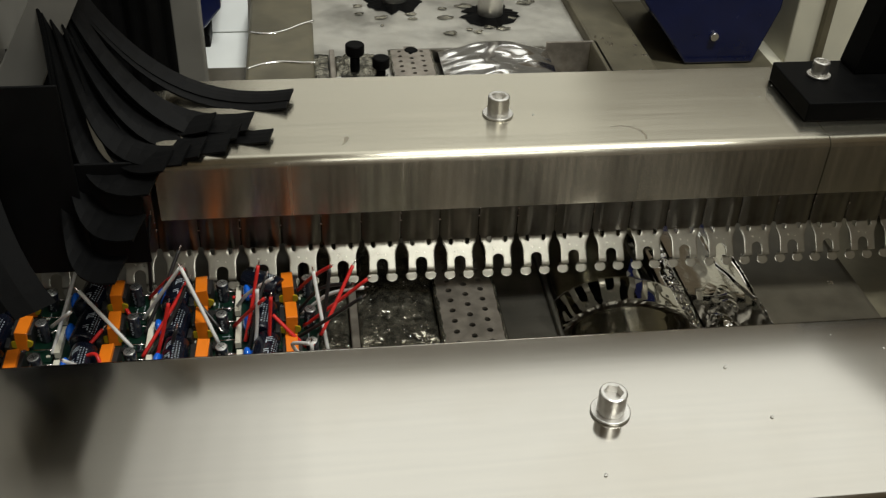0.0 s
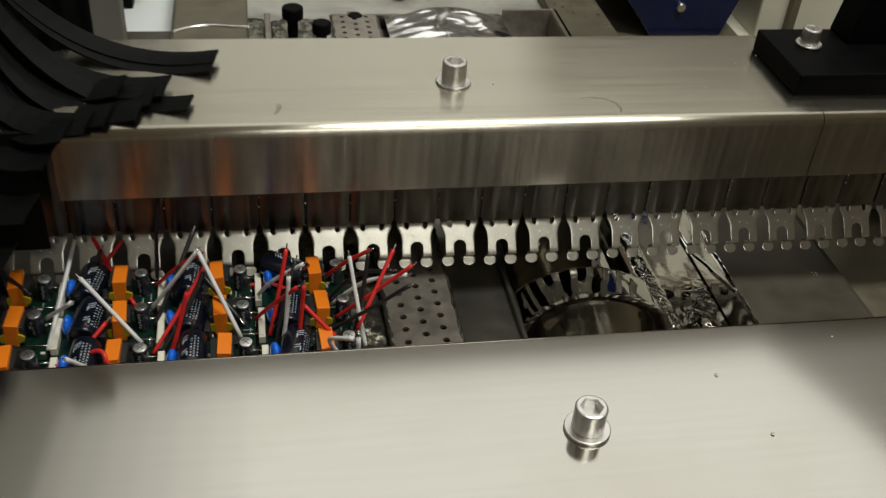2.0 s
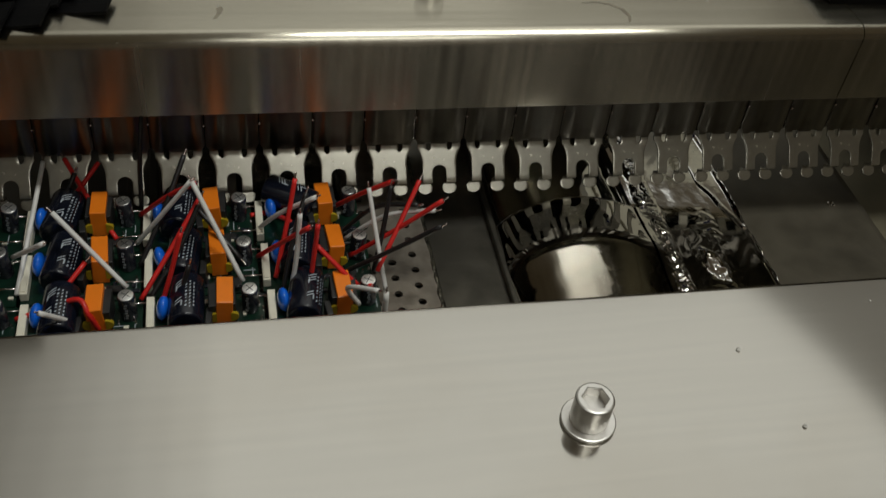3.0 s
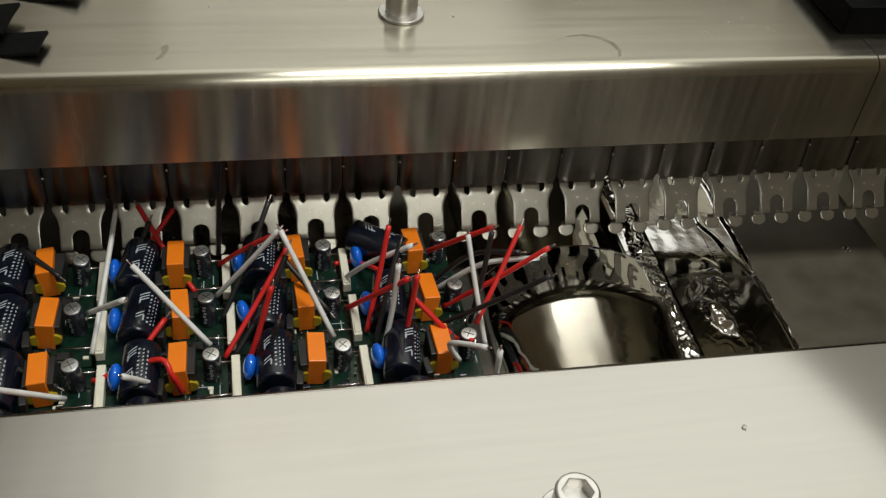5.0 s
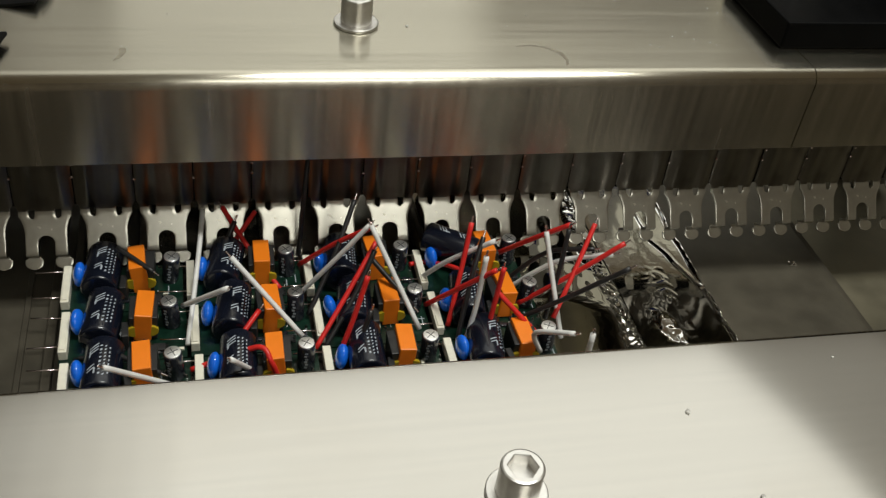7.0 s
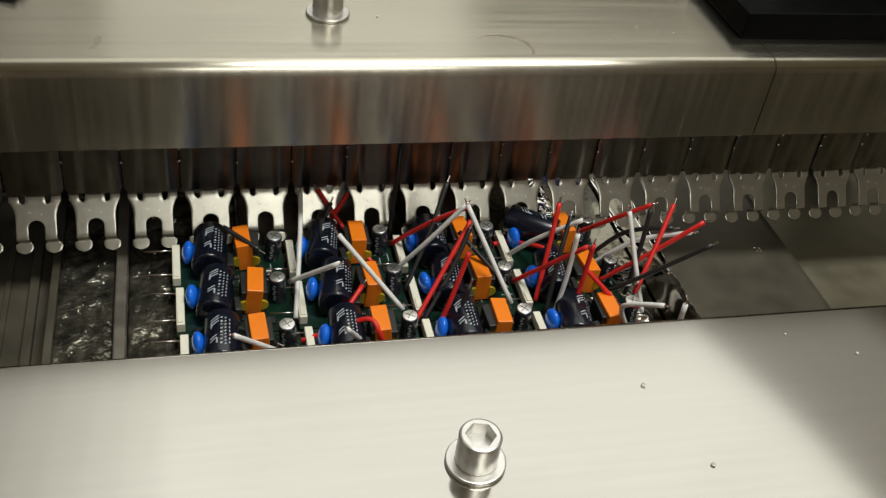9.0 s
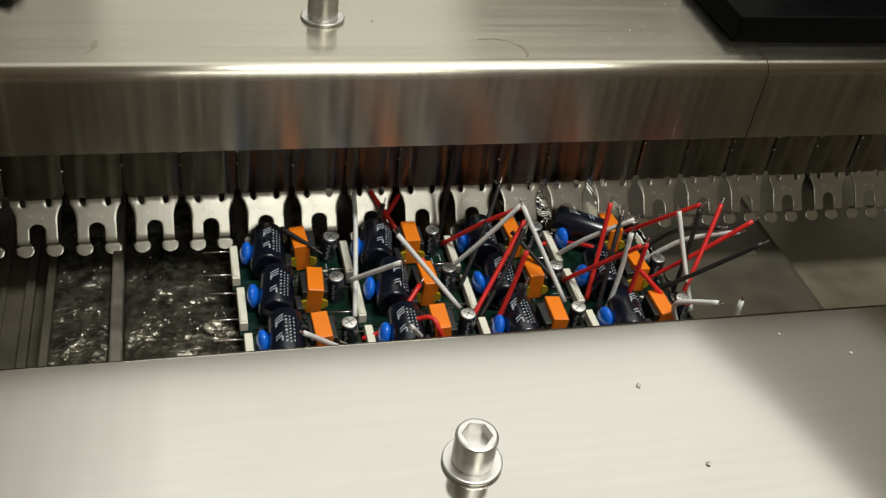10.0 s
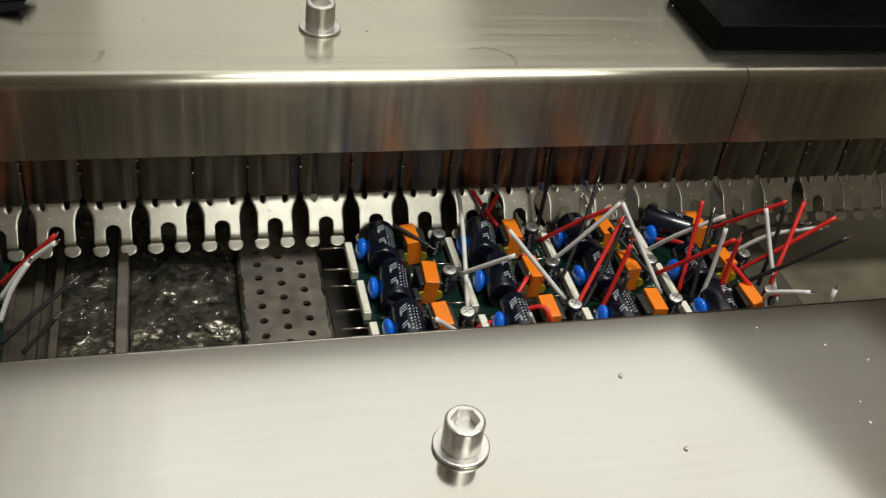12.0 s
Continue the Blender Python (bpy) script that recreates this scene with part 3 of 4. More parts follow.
def circuit_panel(u, wires=WIRES):
    p = tagged(empty("circuit_board_panel"), "panel of green power boards with upright coloured wires", "circuit board", "board panels")
    rnd = random.Random(11)

    def jx(s=0.4):
        return rnd.uniform(-s, s)
    for c in range(4):
        for r in range(4):
            b = place("circuit_board", u["pcb"], p, -339.9 + COL * c + 1.25 * r, 168.4 - ROW * r, -60)
            place("pin_header", u["header"], b, 0, 0, 0)
            place("disc_capacitor", u["disc"], b, 7.0 + jx(), 4.0 + jx(), 5.9, 0, jx(8), jx(10))
            rc = place("roll_capacitor", u["roll"], b, 16.6 + jx(0.7), 3.0 + jx(0.6), 7.6, jx(2), jx(25), -6 + jx(5))
            if c == 3 and r == 0:
                rc.matrix_basis = pose(0.017, 0.007, 0.010, 0, 10, 55)
            place("ferrite_core", u["core"], b, 32.3, 4.2, 0, 0, jx(3), jx(3))
            place("tape_band", u["tape"], b, 32.3, 4.2, 0, jx(4), jx(7), jx(6))
            place("bobbin", u["bobbin"], b, 32.3, 4.2, 0)
            place("electrolytic_capacitor", u["can"], b, 44 + jx(), 5.2 + jx(), 0, jx(5), jx(5), jx(20))
            place("small_capacitor", u["stub"], b, 7.4 + jx(), 10.6, 0)
            for y in (10.4, -6.2):
                place("lead", u["lead"], b, 0, y, 2.2, 0, jx(3), jx(3))
            for k in range(5):
                place("chip_resistor", u["chip"], b, rnd.uniform(22, 48), rnd.uniform(-10, -4), 0, 0, 0, rnd.choice((0, 90)))
            place("film_capacitor", u["film_cap"], b, 25.6 + jx(), -4.6 + jx(), 0, jx(6), 0, 90 + jx(8))
            place("control_chip", u["chip_pack"], b, 39.5 + jx(1), -8.6 + jx(), 0, 0, 0, rnd.choice((0, 90)))
            for k in range(2):
                place("diode", u["diode"], b, rnd.uniform(8, 46), rnd.choice((-11.8, 12.6)) + jx(), 1.1, 0, 0, jx(6))
            for k in range(4):
                place("ceramic_chip", u["tan_chip"], b, rnd.uniform(22, 48), rnd.uniform(-12, 12), 0, 0, 0, rnd.choice((0, 90)))
            for k in range(9):
                place("solder_joint", u["joint"], b, rnd.uniform(22, 49), rnd.uniform(-10.5, 10.5), 0)
            for k in range(4):
                place("silk_line", u["trace"], b, rnd.uniform(21, 49), rnd.uniform(-6, 6), 0, 0, 0, rnd.choice((0, 0, 90)))
    for skin, pts in wires:
        wire_part(p, skin, pts)
    return p


# ---- solder pot under the conveyor ----
def n2(x, y, s, o=0.0):
    return noise.noise(Vector((x * s, y * s, o)))


def solid_sheet(name, bm, depth, mat, parent, label="", smooth=True):
    """A height sheet given a thickness downward."""
    r = bmesh.ops.extrude_face_region(bm, geom=list(bm.faces))
    low = [v for v in r["geom"] if isinstance(v, bmesh.types.BMVert)]
    for v in low:
        v.co.z -= depth
    return part(name, bm, mat, parent, label, smooth)


def solder_pot():
    pot = tagged(empty("solder_pot"), "steel wave soldering pot with nozzles under the conveyor", "solder pot")
    part("pot_floor", box_bm(-420, 420, -80, 560, -130, -105), DARKSTEEL, pot)
    # infeed side: plain dark plate and thin ribs
    part("side_plate", box_bm(-420, -146, -60, 540, -95, -80, 1), PLATE, pot)
    part("seam_rib", box_bm(-166, -163.5, -60, 540, -82, -78.5, 0.4), PLATE, pot)
    part("seam_rib", box_bm(-155, -151, -60, 540, -82, -76, 0.4), PLATE, pot)
    part("rib", box_bm(-144.5, -141, -60, 540, -105, -67, 0.6), PLATE, pot)
    part("rib", box_bm(-116.5, -111.5, -60, 540, -105, -64, 0.8), PERF, pot)
    solid_sheet("dross", heights(-141, -117, 24, -60, 540, 280, lambda x, y: -69 + 1.6 * n2(x, y, 0.09) + 0.9 * n2(x, y, 0.3, 5)), 20, DROSS, pot, "grey crusted solder dross")
    solid_sheet("dross", heights(-111, -61, 50, -60, 540, 280, lambda x, y: -69 - 0.12 * abs(x + 94) + 2.6 * n2(x, y, 0.07, 2) + 1.1 * n2(x, y, 0.3, 8)), 20, DROSS, pot, "grey crusted solder dross")
    beads = bmesh.new()
    rnd = random.Random(17)
    for k in range(150):
        x, y = rnd.choice(((-140, -118), (-108, -64), (-108, -64))), rnd.uniform(40, 225)
        x = rnd.uniform(*x)
        c = bmesh.ops.create_icosphere(beads, subdivisions=1, radius=rnd.uniform(0.25, 0.8))
        bmesh.ops.translate(beads, vec=(x, y, -68.2 + (1.6 if x < -112 else 2.6) * n2(x, y, 0.09 if x < -112 else 0.07, 0 if x < -112 else 2) - (0 if x < -112 else 0.12 * abs(x + 94))), verts=c["verts"])
    tagged(part("solder_spatter", beads, SPLASH, pot, "tiny bright solder beads on the dross", True), kind="stuff")
    # perforated chip wave plate, slightly crowned, with real holes
    plate = tagged(empty("perforated_nozzle"), "perforated steel chip wave nozzle plate with dross crusted edges", "nozzle")
    bm = bmesh.new()
    pitch_y = 10.2
    pat = {}

    def vert(x, y):
        k = (round(x, 3), round(y, 3))
        if k not in pat:
            pat[k] = bm.verts.new((x, y, -65.7 - 0.004 * (x + 41.0) ** 2))
        return pat[k]
    for col in range(3):
        cx = -51.5 + 10.4 * col
        x0, x1 = cx - 5.2, cx + 5.2
        if col == 0:
            x0 = -59.5
        if col == 2:
            x1 = -21.8
        for row in range(8, 65):
            cy = 169.0 + (row - 28 + (0.5 if col == 1 else 0.0)) * pitch_y
            y0, y1 = cy - pitch_y / 2, cy + pitch_y / 2
            ring = [vert(cx + 2.0 * math.cos(math.pi * k / 8), cy + 2.0 * math.sin(math.pi * k / 8)) for k in range(16)]
            rim = [vert(x, y) for x, y in ((x1, cy), (x1, y1), (cx, y1), (x0, y1), (x0, cy), (x0, y0), (cx, y0), (x1, y0))]
            for k in range(8):
                bm.faces.new((ring[2 * k], ring[2 * k + 1], ring[(2 * k + 2) % 16], rim[(k + 1) % 8], rim[k]))
    solid_sheet("plate", bm, 2.0, PERF, plate, smooth=False)
    part("nozzle_wall", box_bm(-60.8, -58.6, -60, 540, -105, -67.5, 0.5), DARKSTEEL, plate)
    part("nozzle_wall", box_bm(-22.8, -20.6, -60, 540, -105, -67.5, 0.5), DARKSTEEL, plate)
    for x in (-59.7, -21.5):
        crust = heights(x - 1.6, x + 1.6, 4, -35, 540, 380, lambda px, py, x=x: -66.6 + 1.1 * n2(px, py, 0.35, x) - 0.8 * abs(px - x))
        solid_sheet("crust", crust, 2.0, DROSS, plate, "crust of bright dross")
    # still solder in the trench
    trench = heights(-20.5, 20, 40, -60, 540, 60, lambda x, y: -80 + 0.25 * n2(x, y, 0.03, 3))
    tagged(part("solder_pool", trench, DARKSTEEL, None, smooth=True), "dark skin of solder in the trench", "molten solder", kind="structure")


def crest_lines():
    """Height of the crest along y: it rolls over towards the near side and falls off behind."""
    z, table = -62.6, {}
    for y in range(153, 560):
        table[y] = z
        z += -0.041 * (y - 152.5) if y < 157 else (-0.165 * (184 - y) / 27 if y < 184 else (-1.8 if y < 191 else 0))
    z = -62.6
    for y in range(153, -60, -1):
        table[y] = z
        z -= 0.037 * (153 - y) if y > 147 else max(0.0, 0.20 - 0.006 * (147 - y))
    return table


CREST = crest_lines()


def wave_height(x, y):
    """The smooth main wave, spilling on both sides."""
    k = (x - 62) / 42
    yy = min(558.0, y + 7 * k * k)
    i = math.floor(yy)
    z = CREST[i] + (yy - i) * (CREST[i + 1] - CREST[i]) - 9.5 * k * k
    edge = max(0.0, abs(k) - 0.8)
    z -= 40 * edge * edge
    z += 0.25 * n2(x, y, 0.035, 1) * (0.4 + abs(k)) + 0.16 * n2(x, y, 0.12, 4) * abs(k)
    return z


def solder_wave():
    w = tagged(empty("solder_wave"), "smooth mirror bright crest of flowing molten solder", "solder wave")
    part("crest", heights(18, 106, 88, -40, 548, 392, wave_height), SOLDER, w, smooth=True)
    part("nozzle_lip", box_bm(15.5, 18.2, -60, 548, -105, -76, 0.6), DARKSTEEL, w)
    return w


def spill_streams():
    """Wrinkled streams at the wave's outfeed side; each is a rigid sheet that heaves a little."""
    out = []
    def crease(x, y, scale, seed, wide=0.2):
        return max(0.0, 1 - abs(n2(x, y, scale, seed)) / wide)

    specs = ((95, 111, 7), (110, 140, 19), (140, 162, 31))
    for x0, x1, o in specs:
        def level(x, y):
            h = -75.5 - 0.05 * (x - 110) + 0.12 * n2(x * 1.2, y * 0.35, 0.10, o)
            if o == 7:
                fade = math.exp(-((x - 104) / 4.6) ** 4)
                h = max(wave_height(x, y) - 0.3, h) + fade * (0.5 + 1.1 * crease(x + 0.35 * y, y * 0.7, 0.13, 5) + 0.7 * crease(x - 0.2 * y, y, 0.24, 9))
            if o == 19:
                d = math.hypot(x - 127 - 0.25 * (137 - y), (y - 137) * 0.45)
                h += (2.4 + 0.26 * (y - 137)) * math.exp(-(d / 5.2) ** 6) + 0.35 * crease(x, y, 0.2, 9) * math.exp(-(d / 8) ** 2)
                e = math.hypot(x - 136, (y - 166) * 0.7)
                h += 0.9 * crease(x, y, 0.16, 13, 0.3) * math.exp(-(e / 7) ** 2)
            if o == 31:
                c = 157 + 1.4 * n2(0, y, 0.05, 2)
                h += (1.9 + 1.0 * n2(0, y, 0.15, 4)) * math.exp(-((x - c) / 0.9) ** 2) - 5 * max(0.0, (x - c) / 4)
                c = 142 + 0.35 * max(0.0, 204 - y) + 1.5 * n2(0, y, 0.07, 22)
                h += 1.1 * math.exp(-((x - c) / 0.9) ** 2) * (1 if y > 165 else 0)
            return h
        bm = heights(x0, x1, 2 * (x1 - x0), -40, 300, 420, level)
        ob = tagged(part("solder_stream", bm, SPLASH, None, smooth=True), "wrinkled silver stream of molten solder running off", "solder stream", "solder streams")
        out.append(ob)
    return out


def outfeed():
    t = tagged(empty("outfeed_plate"), "dull olive steel plate beyond the solder wave", "steel plate")
    bm = heights(155, 239, 20, -60, 420, 30, lambda x, y: -82.5 - 0.02 * (x - 155) + 0.4 * n2(x, y, 0.02, 3))
    solid_sheet("plate", bm, 2.0, PLATE, t)
    bm = bmesh.new()
    box(bm, 155, 420, -60, 540, -104, -96)
    part("lower_plate", bm, OLIVE, t)
    blob = bmesh.new()
    rnd = random.Random(2)
    for k in range(7):
        c = bmesh.ops.create_icosphere(blob, subdivisions=1, radius=rnd.uniform(0.5, 1.1))
        bmesh.ops.translate(blob, vec=(218.9 + rnd.uniform(-2, 2), 187.4 + rnd.uniform(-2, 2), -83.2), verts=c["verts"])
    part("solder_splash", blob, SPLASH, t, "small bright solder splash")


# ---- crumbs and marks on the covers ----
def crumbs():
    rnd = random.Random(21)
    spots = [(76.6, -10.7, 0, 0.9), (66.0, 25, 0, 1.0), (154.4, 31.4, 0, 0.7), (1.8, 214.5, FAR_TOP, 0.7), (-12, -38, 0, 1.0),
             (168, 22, 0, 0.7), (150, -8, 0, 0.8), (152, 2, 0, 0.6), (131, 44, 0, 0.5), (172, 8, 0, 0.5)]
    for k in range(16):
        spots.append((rnd.uniform(95, 170), rnd.uniform(196, 262), FAR_TOP, rnd.uniform(0.25, 0.5)))
    for k in range(10):
        spots.append((rnd.uniform(-120, 60), rnd.uniform(190, 262), FAR_TOP, rnd.uniform(0.2, 0.4)))
    for x, y, z, r in spots:
        bm = bmesh.new()
        bmesh.ops.create_icosphere(bm, subdivisions=1, radius=r)
        for v in bm.verts:
            v.co *= rnd.uniform(0.7, 1.3)
            v.co.z = max(v.co.z * 0.6, -0.3 * r)
        tagged(part("solder_crumb", bm, CRUMB, None, x=x, y=y, z=z + 0.3 * r, smooth=False), "tiny bright crumb of solder on the cover", "solder crumb", "crumbs on the covers")
    # faint curved drip stain and a greasy blot
    for name, pts, w in (("drip_stain", [(52 + 14 * math.sin(a), 186 + 12 * math.cos(a)) for a in (-0.9, -0.4, 0.1, 0.6, 1.1, 1.6, 2.0)], 1.1),
                         ("grease_blot", [(-117, 186), (-115.5, 189), (-114.5, 192), (-115, 195)], 1.8)):
        bm = bmesh.new()
        prev = None
        for i, (x, y) in enumerate(pts):
            a, c = bm.verts.new((x - w * 0.7, y - w * 0.5, FAR_TOP + 0.06)), bm.verts.new((x + w * 0.7, y + w * 0.5, FAR_TOP + 0.06))
            if prev:
                bm.faces.new((prev[0], prev[1], c, a))
            prev = (a, c)
        tagged(part(name, bm, STAIN, None), "faint dried flux mark on the steel cover", "stain", kind="structure")


# ---- rear of the pot, behind the far cover ----
def rear_tank():
    t = tagged(empty("pot_rear"), "rear of the solder pot with dull solder skin", "solder pot")
    part("solder_skin", heights(-130, 133, 90, 552, 900, 110, lambda x, y: -72 + 0.9 * n2(x, y, 0.02, 1) + 0.6 * n2(x, y, 0.08, 6)), TANKTOP, t, "dull grey solder skin with dross", True)
    part("solder_skin", heights(-130, -61, 30, 280, 552, 90, lambda x, y: -72 + 0.9 * n2(x, y, 0.02, 1) + 0.6 * n2(x, y, 0.08, 6)), TANKTOP, t, "dull grey solder skin with dross", True)
    part("pot_wall", box_bm(-191, -130, 280, 905, -110, -62, 3), OLIVE, t)
    part("pot_wall", box_bm(133, 182, 280, 905, -110, -62, 3), OLIVE, t)
    part("pot_wall", box_bm(-191, 182, 905, 925, -110, -55, 2), OLIVE, t)
    # tray beside the main nozzle
    part("tray_wall", box_bm(90, 139, 540, 543, -96, -62, 0.5), PERF, t)
    part("tray_wall", box_bm(136, 139, 300, 540, -96, -62, 0.5), PERF, t)
    part("tray_wall", box_bm(-20, 90, 548, 551, -96, -70, 0.5), DARKSTEEL, t)
    part("tray_wall", box_bm(-60, -20, 541, 544, -96, -67, 0.5), DARKSTEEL, t)
    for x, y, h, r in ((-45, 668, 80, 14), (50, 628, 90, 13)):
        bm = bmesh.new()
        cyl(bm, r, -72, -72 + h, x, y, 28, bevel=1)
        part("pump_shaft", bm, CHROME, t, smooth=True)
        crust = bmesh.new()
        n = 40
        c0 = [crust.verts.new((x + (r + 15 + 9 * n2(k, 0, 0.6, x)) * math.cos(2 * math.pi * k / n), y + (r + 16 + 9 * n2(k, 3, 0.6, x)) * math.sin(2 * math.pi * k / n), -71.2)) for k in range(n)]
        c1 = [crust.verts.new((x + r * math.cos(2 * math.pi * k / n), y + r * math.sin(2 * math.pi * k / n), -69)) for k in range(n)]
        for k in range(n):
            crust.faces.new((c0[k], c0[(k + 1) % n], c1[(k + 1) % n], c1[k]))
        part("dross_ring", crust, BLACK, t, "black dross ring")
    rnd = random.Random(8)
    for k in range(26):
        x, y, r = rnd.uniform(-110, 110), rnd.uniform(570, 720), rnd.uniform(1.5, 6)
        bm = bmesh.new()
        n = 14
        ring = [bm.verts.new((x + r * 1.5 * (0.7 + 0.6 * rnd.random()) * math.cos(2 * math.pi * i / n), y + r * (0.7 + 0.6 * rnd.random()) * math.sin(2 * math.pi * i / n), -70.9)) for i in range(n)]
        mid = bm.verts.new((x, y, -69.6))
        for i in range(n):
            bm.faces.new((ring[i], ring[(i + 1) % n], mid))
        part("dross_flake", bm, DROSS, t)
    # bright drips of solder over the left wall
    for y, bend in ((498, 6), (575, -9)):
        bm = tube([(-189 + 12 * k, y + bend * math.sin(0.9 * k) + 3 * k, -61.6) for k in range(6)], 1.5, 6)
        part("solder_drip", bm, SPLASH, t, "bright frozen solder drip", True)
    blob = bmesh.new()
    for k in range(16):
        c = bmesh.ops.create_icosphere(blob, subdivisions=1, radius=rnd.uniform(0.8, 2.6))
        bmesh.ops.translate(blob, vec=(rnd.uniform(135, 178), rnd.uniform(470, 560), -61.5), verts=c["verts"])
    part("solder_splash", blob, SPLASH, t, "bright solder splashes")


def end_foil():
    """Crumpled solder skin over the far end of the main nozzle."""
    def level(x, y):
        k = (x - 38) / 52
        return -60 - 10 * k * k + 4.2 * n2(x * 0.9 + y * 0.4, y * 0.6, 0.03, 3) + 1.3 * n2(x * 0.5, y, 0.09, 8) - 0.02 * max(0, y - 535) ** 2
    bm = heights(-14, 90, 60, 420, 551, 70, level)
    tagged(part("solder_skin_fold", bm, FOIL, None, smooth=True), "crumpled bright solder skin over the nozzle end", "solder skin")


def rear_screws():
    for x, y, h, r in ((-94, 505, 19, 8.6), (-71, 500, 8, 7.8), (-40, 538, -3, 6.5)):
        s = tagged(empty("black_screw", x, y, -72), "black socket head screw standing in the pot", "screw", "pot screws")
        bm = bmesh.new()
        cyl(bm, 4.4, -6, h, n=16)
        part("shank", bm, BLACK, s, smooth=True)
        bm = bmesh.new()
        cyl(bm, r, h, h + 10, n=24, bevel=1.4)
        part("head", bm, BLACK, s)


def prism_y(points, y0, y1, bevel=2.0):
    """An (x, z) outline drawn out along y."""
    bm = bmesh.new()
    a = [bm.verts.new((x, y0, z)) for x, z in points]
    b = [bm.verts.new((x, y1, z)) for x, z in points]
    bm.faces.new(a)
    bm.faces.new(b[::-1])
    for i in range(len(points)):
        j = (i + 1) % len(points)
        bm.faces.new((a[i], b[i], b[j], a[j]))
    bmesh.ops.bevel(bm, geom=list(bm.edges), offset=bevel, segments=2, affect="EDGES", profile=0.5)
    return bm


def rear_machine():
    m = tagged(empty("pump_motor"), "dark blue enamelled pump motor housing", "motor")
    part("housing", prism_y(((238, -96), (308, -96), (326, -40), (332, 140), (184, 140), (186, -30)), 556, 690), NAVY, m)
    bm = bmesh.new()
    cyl(bm, 4.2, 0, 4, n=12, bevel=0.6, m=Matrix.Translation((262, 556, -66)) @ Matrix.Rotation(radians(90), 4, "X"))
    part("screw", bm, CHROME, m)
    part("foot", box_bm(190, 330, 540, 720, -112, -97, 2), OLIVE, m)
    m = tagged(empty("pump_motor"), "dark blue enamelled pump motor housing", "motor")
    part("housing", prism_y(((-283, -40), (-262, -74), (-240, -76), (-216, -48), (-214, 200), (-283, 200)), 600, 720), NAVY, m)
    part("mount", box_bm(-270, -230, 606, 680, -112, -78, 2), BLACK, m)
    c = tagged(empty("cream_cabinet"), "cream painted sheet metal cabinet", "cabinet")
    part("body", box_bm(345, 520, 560, 900, -150, 220, 2), CREAM, c)
    part("edge_strip", box_bm(372, 380, 552, 560, -150, 220, 1), OLIVE, c)
    part("foot_plate", box_bm(330, 420, 560, 700, -112, -100, 1), CREAM, c)
    w = tagged(empty("white_panel"), "white painted sheet metal panel", "panel")
    sheet = box_bm(-270, 0, -3, 0, 0, 330, 0.5)
    bmesh.ops.transform(sheet, matrix=Matrix.Translation((-194, 640, -90)) @ Matrix.Rotation(radians(-38), 4, "X"), verts=sheet.verts)
    part("sheet", sheet, WHITE, w)
    part("ledge", box_bm(-464, -194, 480, 640, -118, -90, 1), WHITE, w)
    k = tagged(empty("black_bracket"), "black anodised block bolted on the far cover", "bracket")
    part("base", box_bm(171.5, 360, 195, 254, FAR_TOP + 0.05, FAR_TOP + 13, 1.0), BLACK, k)
    part("upright", prism_y(((218, FAR_TOP + 13), (360, FAR_TOP + 13), (360, 128), (230, 128)), 232, 254, 1.0), BLACK, k)
    part("corner_post", box_bm(300, 330, 262, 300, -90, 120, 2), HOOD, k)
    socket_bolt(None, "bracket_bolt", 193.5, 232, FAR_TOP + 13.1, 0.8, "small shiny socket bolt on the black block")


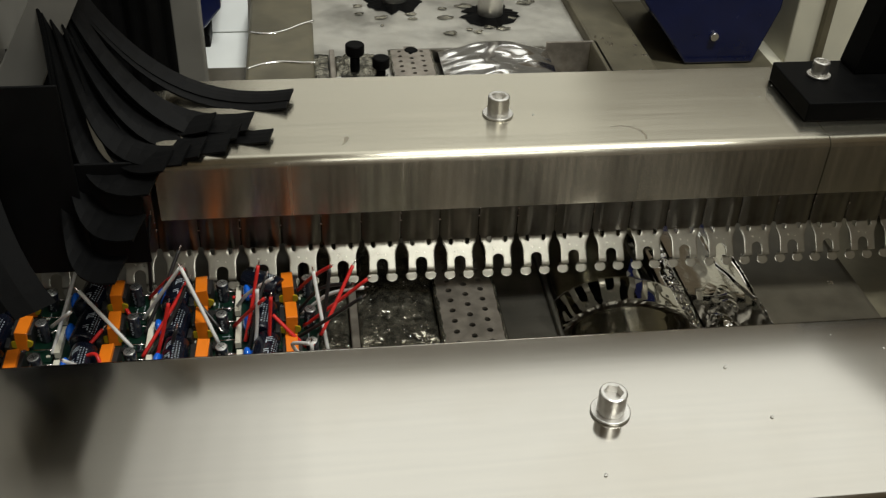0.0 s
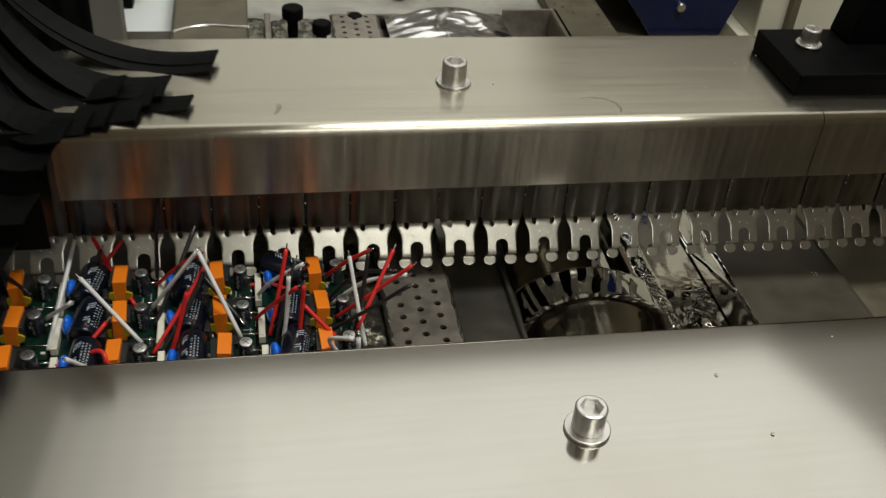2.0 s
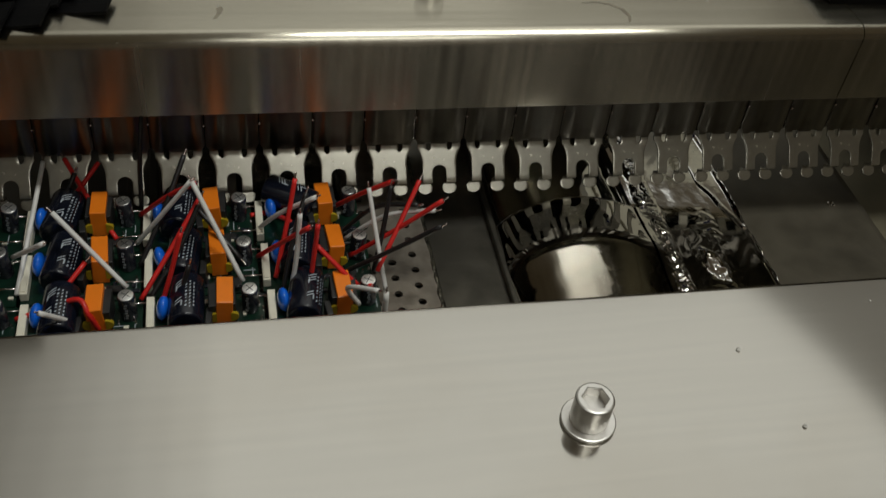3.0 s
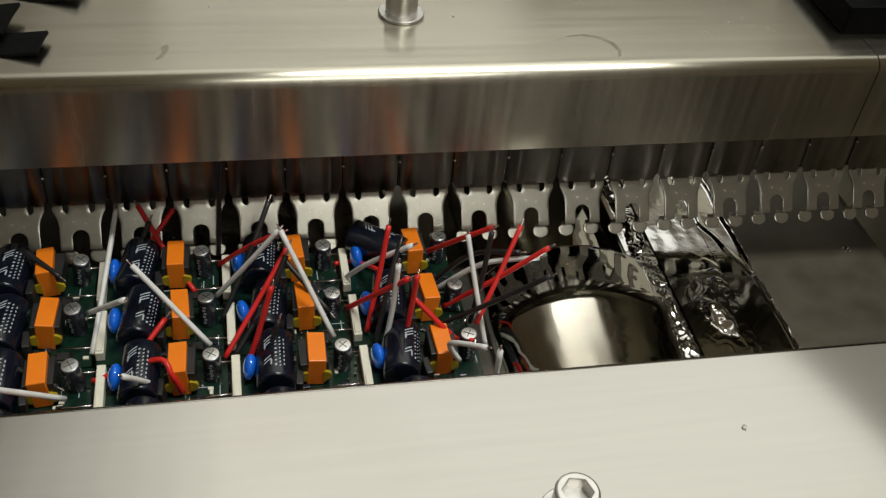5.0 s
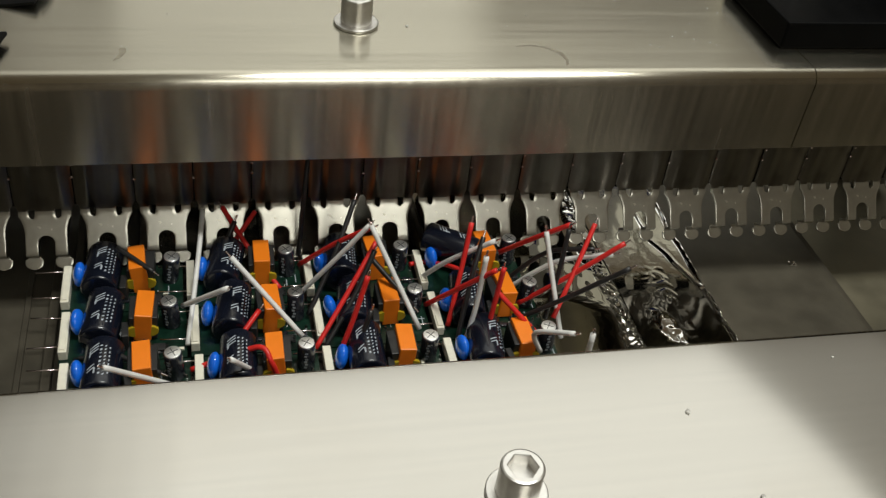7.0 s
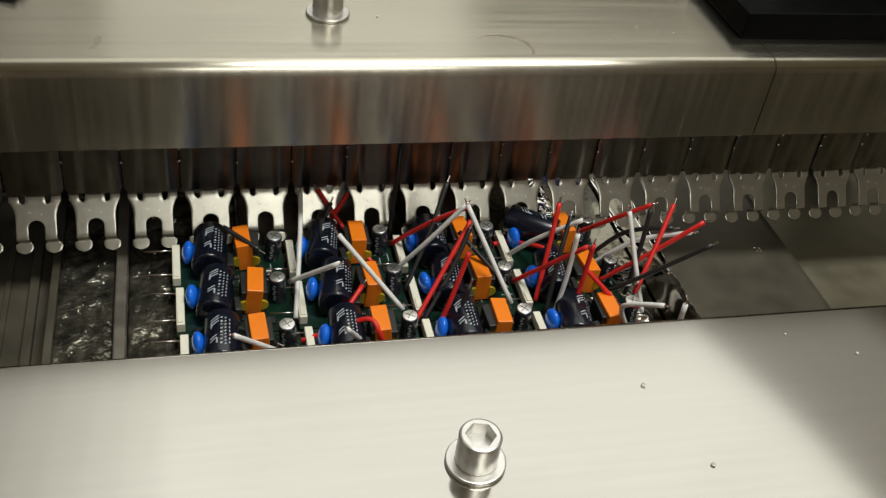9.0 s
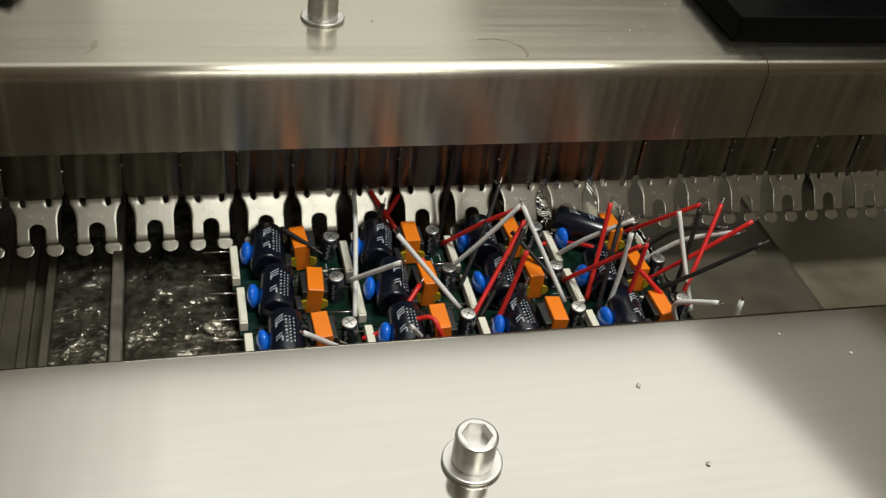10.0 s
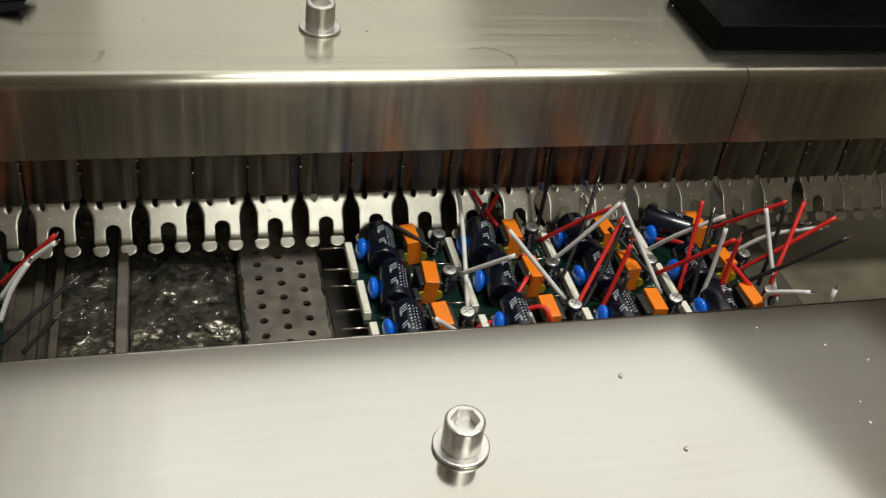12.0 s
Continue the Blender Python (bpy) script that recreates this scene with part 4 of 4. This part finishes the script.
# ---- curtain of rubber strips at the infeed ----
def curtain():
    c = tagged(empty("strip_curtain"), "frayed black rubber strip curtain hanging over the infeed", "curtain")
    ends = ((-146, 240, 46, 6), (-148, 233, 44.5, 6), (-158, 193, 44.5, 6), (-170, 206, 47, 9), (-182, 186, 44.5, 8), (-205, 174, 45, 9), (-222, 160, 36, 10), (-230, 140, 20, 10),
            (-240, 124, 4, 10), (-176, 198, 46, 8), (-196, 181, 45.5, 9), (-214, 168, 45, 9), (-192, 205, 48, 9))
    for i, (ex, ey, ez, wd) in enumerate(ends):
        top = Vector((-312 + i, 292 - 1.5 * i, 190))
        mid = Vector((-276 + 2 * i, 0.12 * ey + 242, 0.4 * ez + 66 - 5 * i))
        low = Vector((ex - 84 + 3 * i, ey + 16, ez - 20))
        end = Vector((ex, ey, ez))
        bm = bmesh.new()
        prev = None
        for k in range(21):
            t = k / 20
            p = (1 - t) ** 3 * top + 3 * t * (1 - t) ** 2 * mid + 3 * t * t * (1 - t) * low + t ** 3 * end
            side = Vector((0.2, 1, 0.05)).normalized() * wd * 1.15
            row = [bm.verts.new(p - side), bm.verts.new(p - side * 0.3), bm.verts.new(p + side * 0.3), bm.verts.new(p + side)]
            row[1].co.z += 0.5
            row[2].co.z += 0.5
            if prev:
                for a in range(3):
                    bm.faces.new((prev[a], prev[a + 1], row[a + 1], row[a]))
            prev = row
        bmesh.ops.recalc_face_normals(bm, faces=bm.faces)
        bmesh.ops.solidify(bm, geom=list(bm.faces), thickness=1.3)
        part("strip", bm, RUBBER, c, smooth=False)
    for i, (ex, ey, ez) in enumerate(((-284, 108, -8), (-300, 118, -14), (-317, 128, -14), (-330, 140, -16))):
        top, mid, low, end = Vector((-330 - 6 * i, 230, 190)), Vector((-325 - 6 * i, 190, 90)), Vector((ex - 34, ey + 22, ez + 44)), Vector((ex, ey, ez))
        bm = bmesh.new()
        prev = None
        for k in range(17):
            t = k / 16
            p = (1 - t) ** 3 * top + 3 * t * (1 - t) ** 2 * mid + 3 * t * t * (1 - t) * low + t ** 3 * end
            side = Vector((1, 0.35, 0.25)).normalized() * 11
            row = [bm.verts.new(p - side), bm.verts.new(p + Vector((0, -0.8, 0))), bm.verts.new(p + side)]
            if prev:
                for a in range(2):
                    bm.faces.new((prev[a], prev[a + 1], row[a + 1], row[a]))
            prev = row
        bmesh.ops.recalc_face_normals(bm, faces=bm.faces)
        bmesh.ops.solidify(bm, geom=list(bm.faces), thickness=1.3)
        part("strip", bm, RUBBER, c, smooth=False)
    part("clamp_bar", box_bm(-350, -300, 150, 330, 185, 225, 2), HOOD, c)
    drape = tagged(empty("black_drape"), "black rubber drape behind the strip curtain, with added darkening sheets", "curtain")
    part("sheet", heights(0, 64, 32, 0, 250, 8, lambda x, y: 2.5 * math.sin(x / 5.5) + 1.5 * math.sin(x / 2.3)), RUBBER, drape, x=-306, y=452, z=-80, rx=90)
    # three black sheets added to make the infeed end as dark as its shade
    part("sheet", heights(0, 120, 32, 0, 130, 8, lambda x, y: 2.0 * math.sin(x / 8)), RUBBER, drape, x=-420, y=306, z=-80, rx=90)
    part("sheet", box_bm(-440, -234, 176, 178, -30, 40, 0.5), RUBBER, drape)
    part("sheet", box_bm(-440, -266, 170, 172, -30, 92, 0.5), RUBBER, drape)
    part("grey_edge", box_bm(-243, -220, 454, 470, -90, 170, 1.5), HOOD, drape, "grey painted edge strip")


def infeed_frame():
    f = tagged(empty("hood_strut"), "grey painted slanted hood strut with a bolt", "strut")
    part("strut", prism_y(((-336, 34), (-312, 22), (-265, 107), (-226, 180), (-250, 186), (-287, 116)), 244, 262, 1.5), HOOD, f)
    bm = bmesh.new()
    cyl(bm, 7, 0, 16, n=24, bevel=1, m=Matrix.Translation((-326, 244, 32)) @ Matrix.Rotation(radians(90), 4, "X") @ Matrix.Rotation(radians(60), 4, "Y"))
    part("bolt", bm, CHROME, f, "shiny bolt end", smooth=False)
    part("side_wall", box_bm(-560, -330, -62, 560, -100, 420, 2), HOOD, f)


hall()
hood()
covers()
chain = finger_chain()
unit = unit_meshes()
panel = circuit_panel(unit)
panel_behind = circuit_panel(unit, WIRES_NEXT)
solder_pot()
wave = solder_wave()
streams = spill_streams()
outfeed()
rear_tank()
rear_screws()
rear_machine()
curtain()
infeed_frame()
end_foil()
crumbs()


def motions():
    steps = [0.25 * k for k in range(49)]
    for ob, x in ((chain, 0.0), (panel, 0.0), (panel_behind, -0.358)):
        walk(ob, [(t, pose(x + t * SPEED * MM, 0, 0)) for t in steps])
    for i, s in enumerate(streams):
        walk(s, [(0.5 * k, pose(0, 0.0006 * math.sin(1.9 * k + i), 0.0005 * math.sin(2.3 * k + 2 * i), 0.25 * math.sin(1.3 * k + i))) for k in range(25)])


motions()
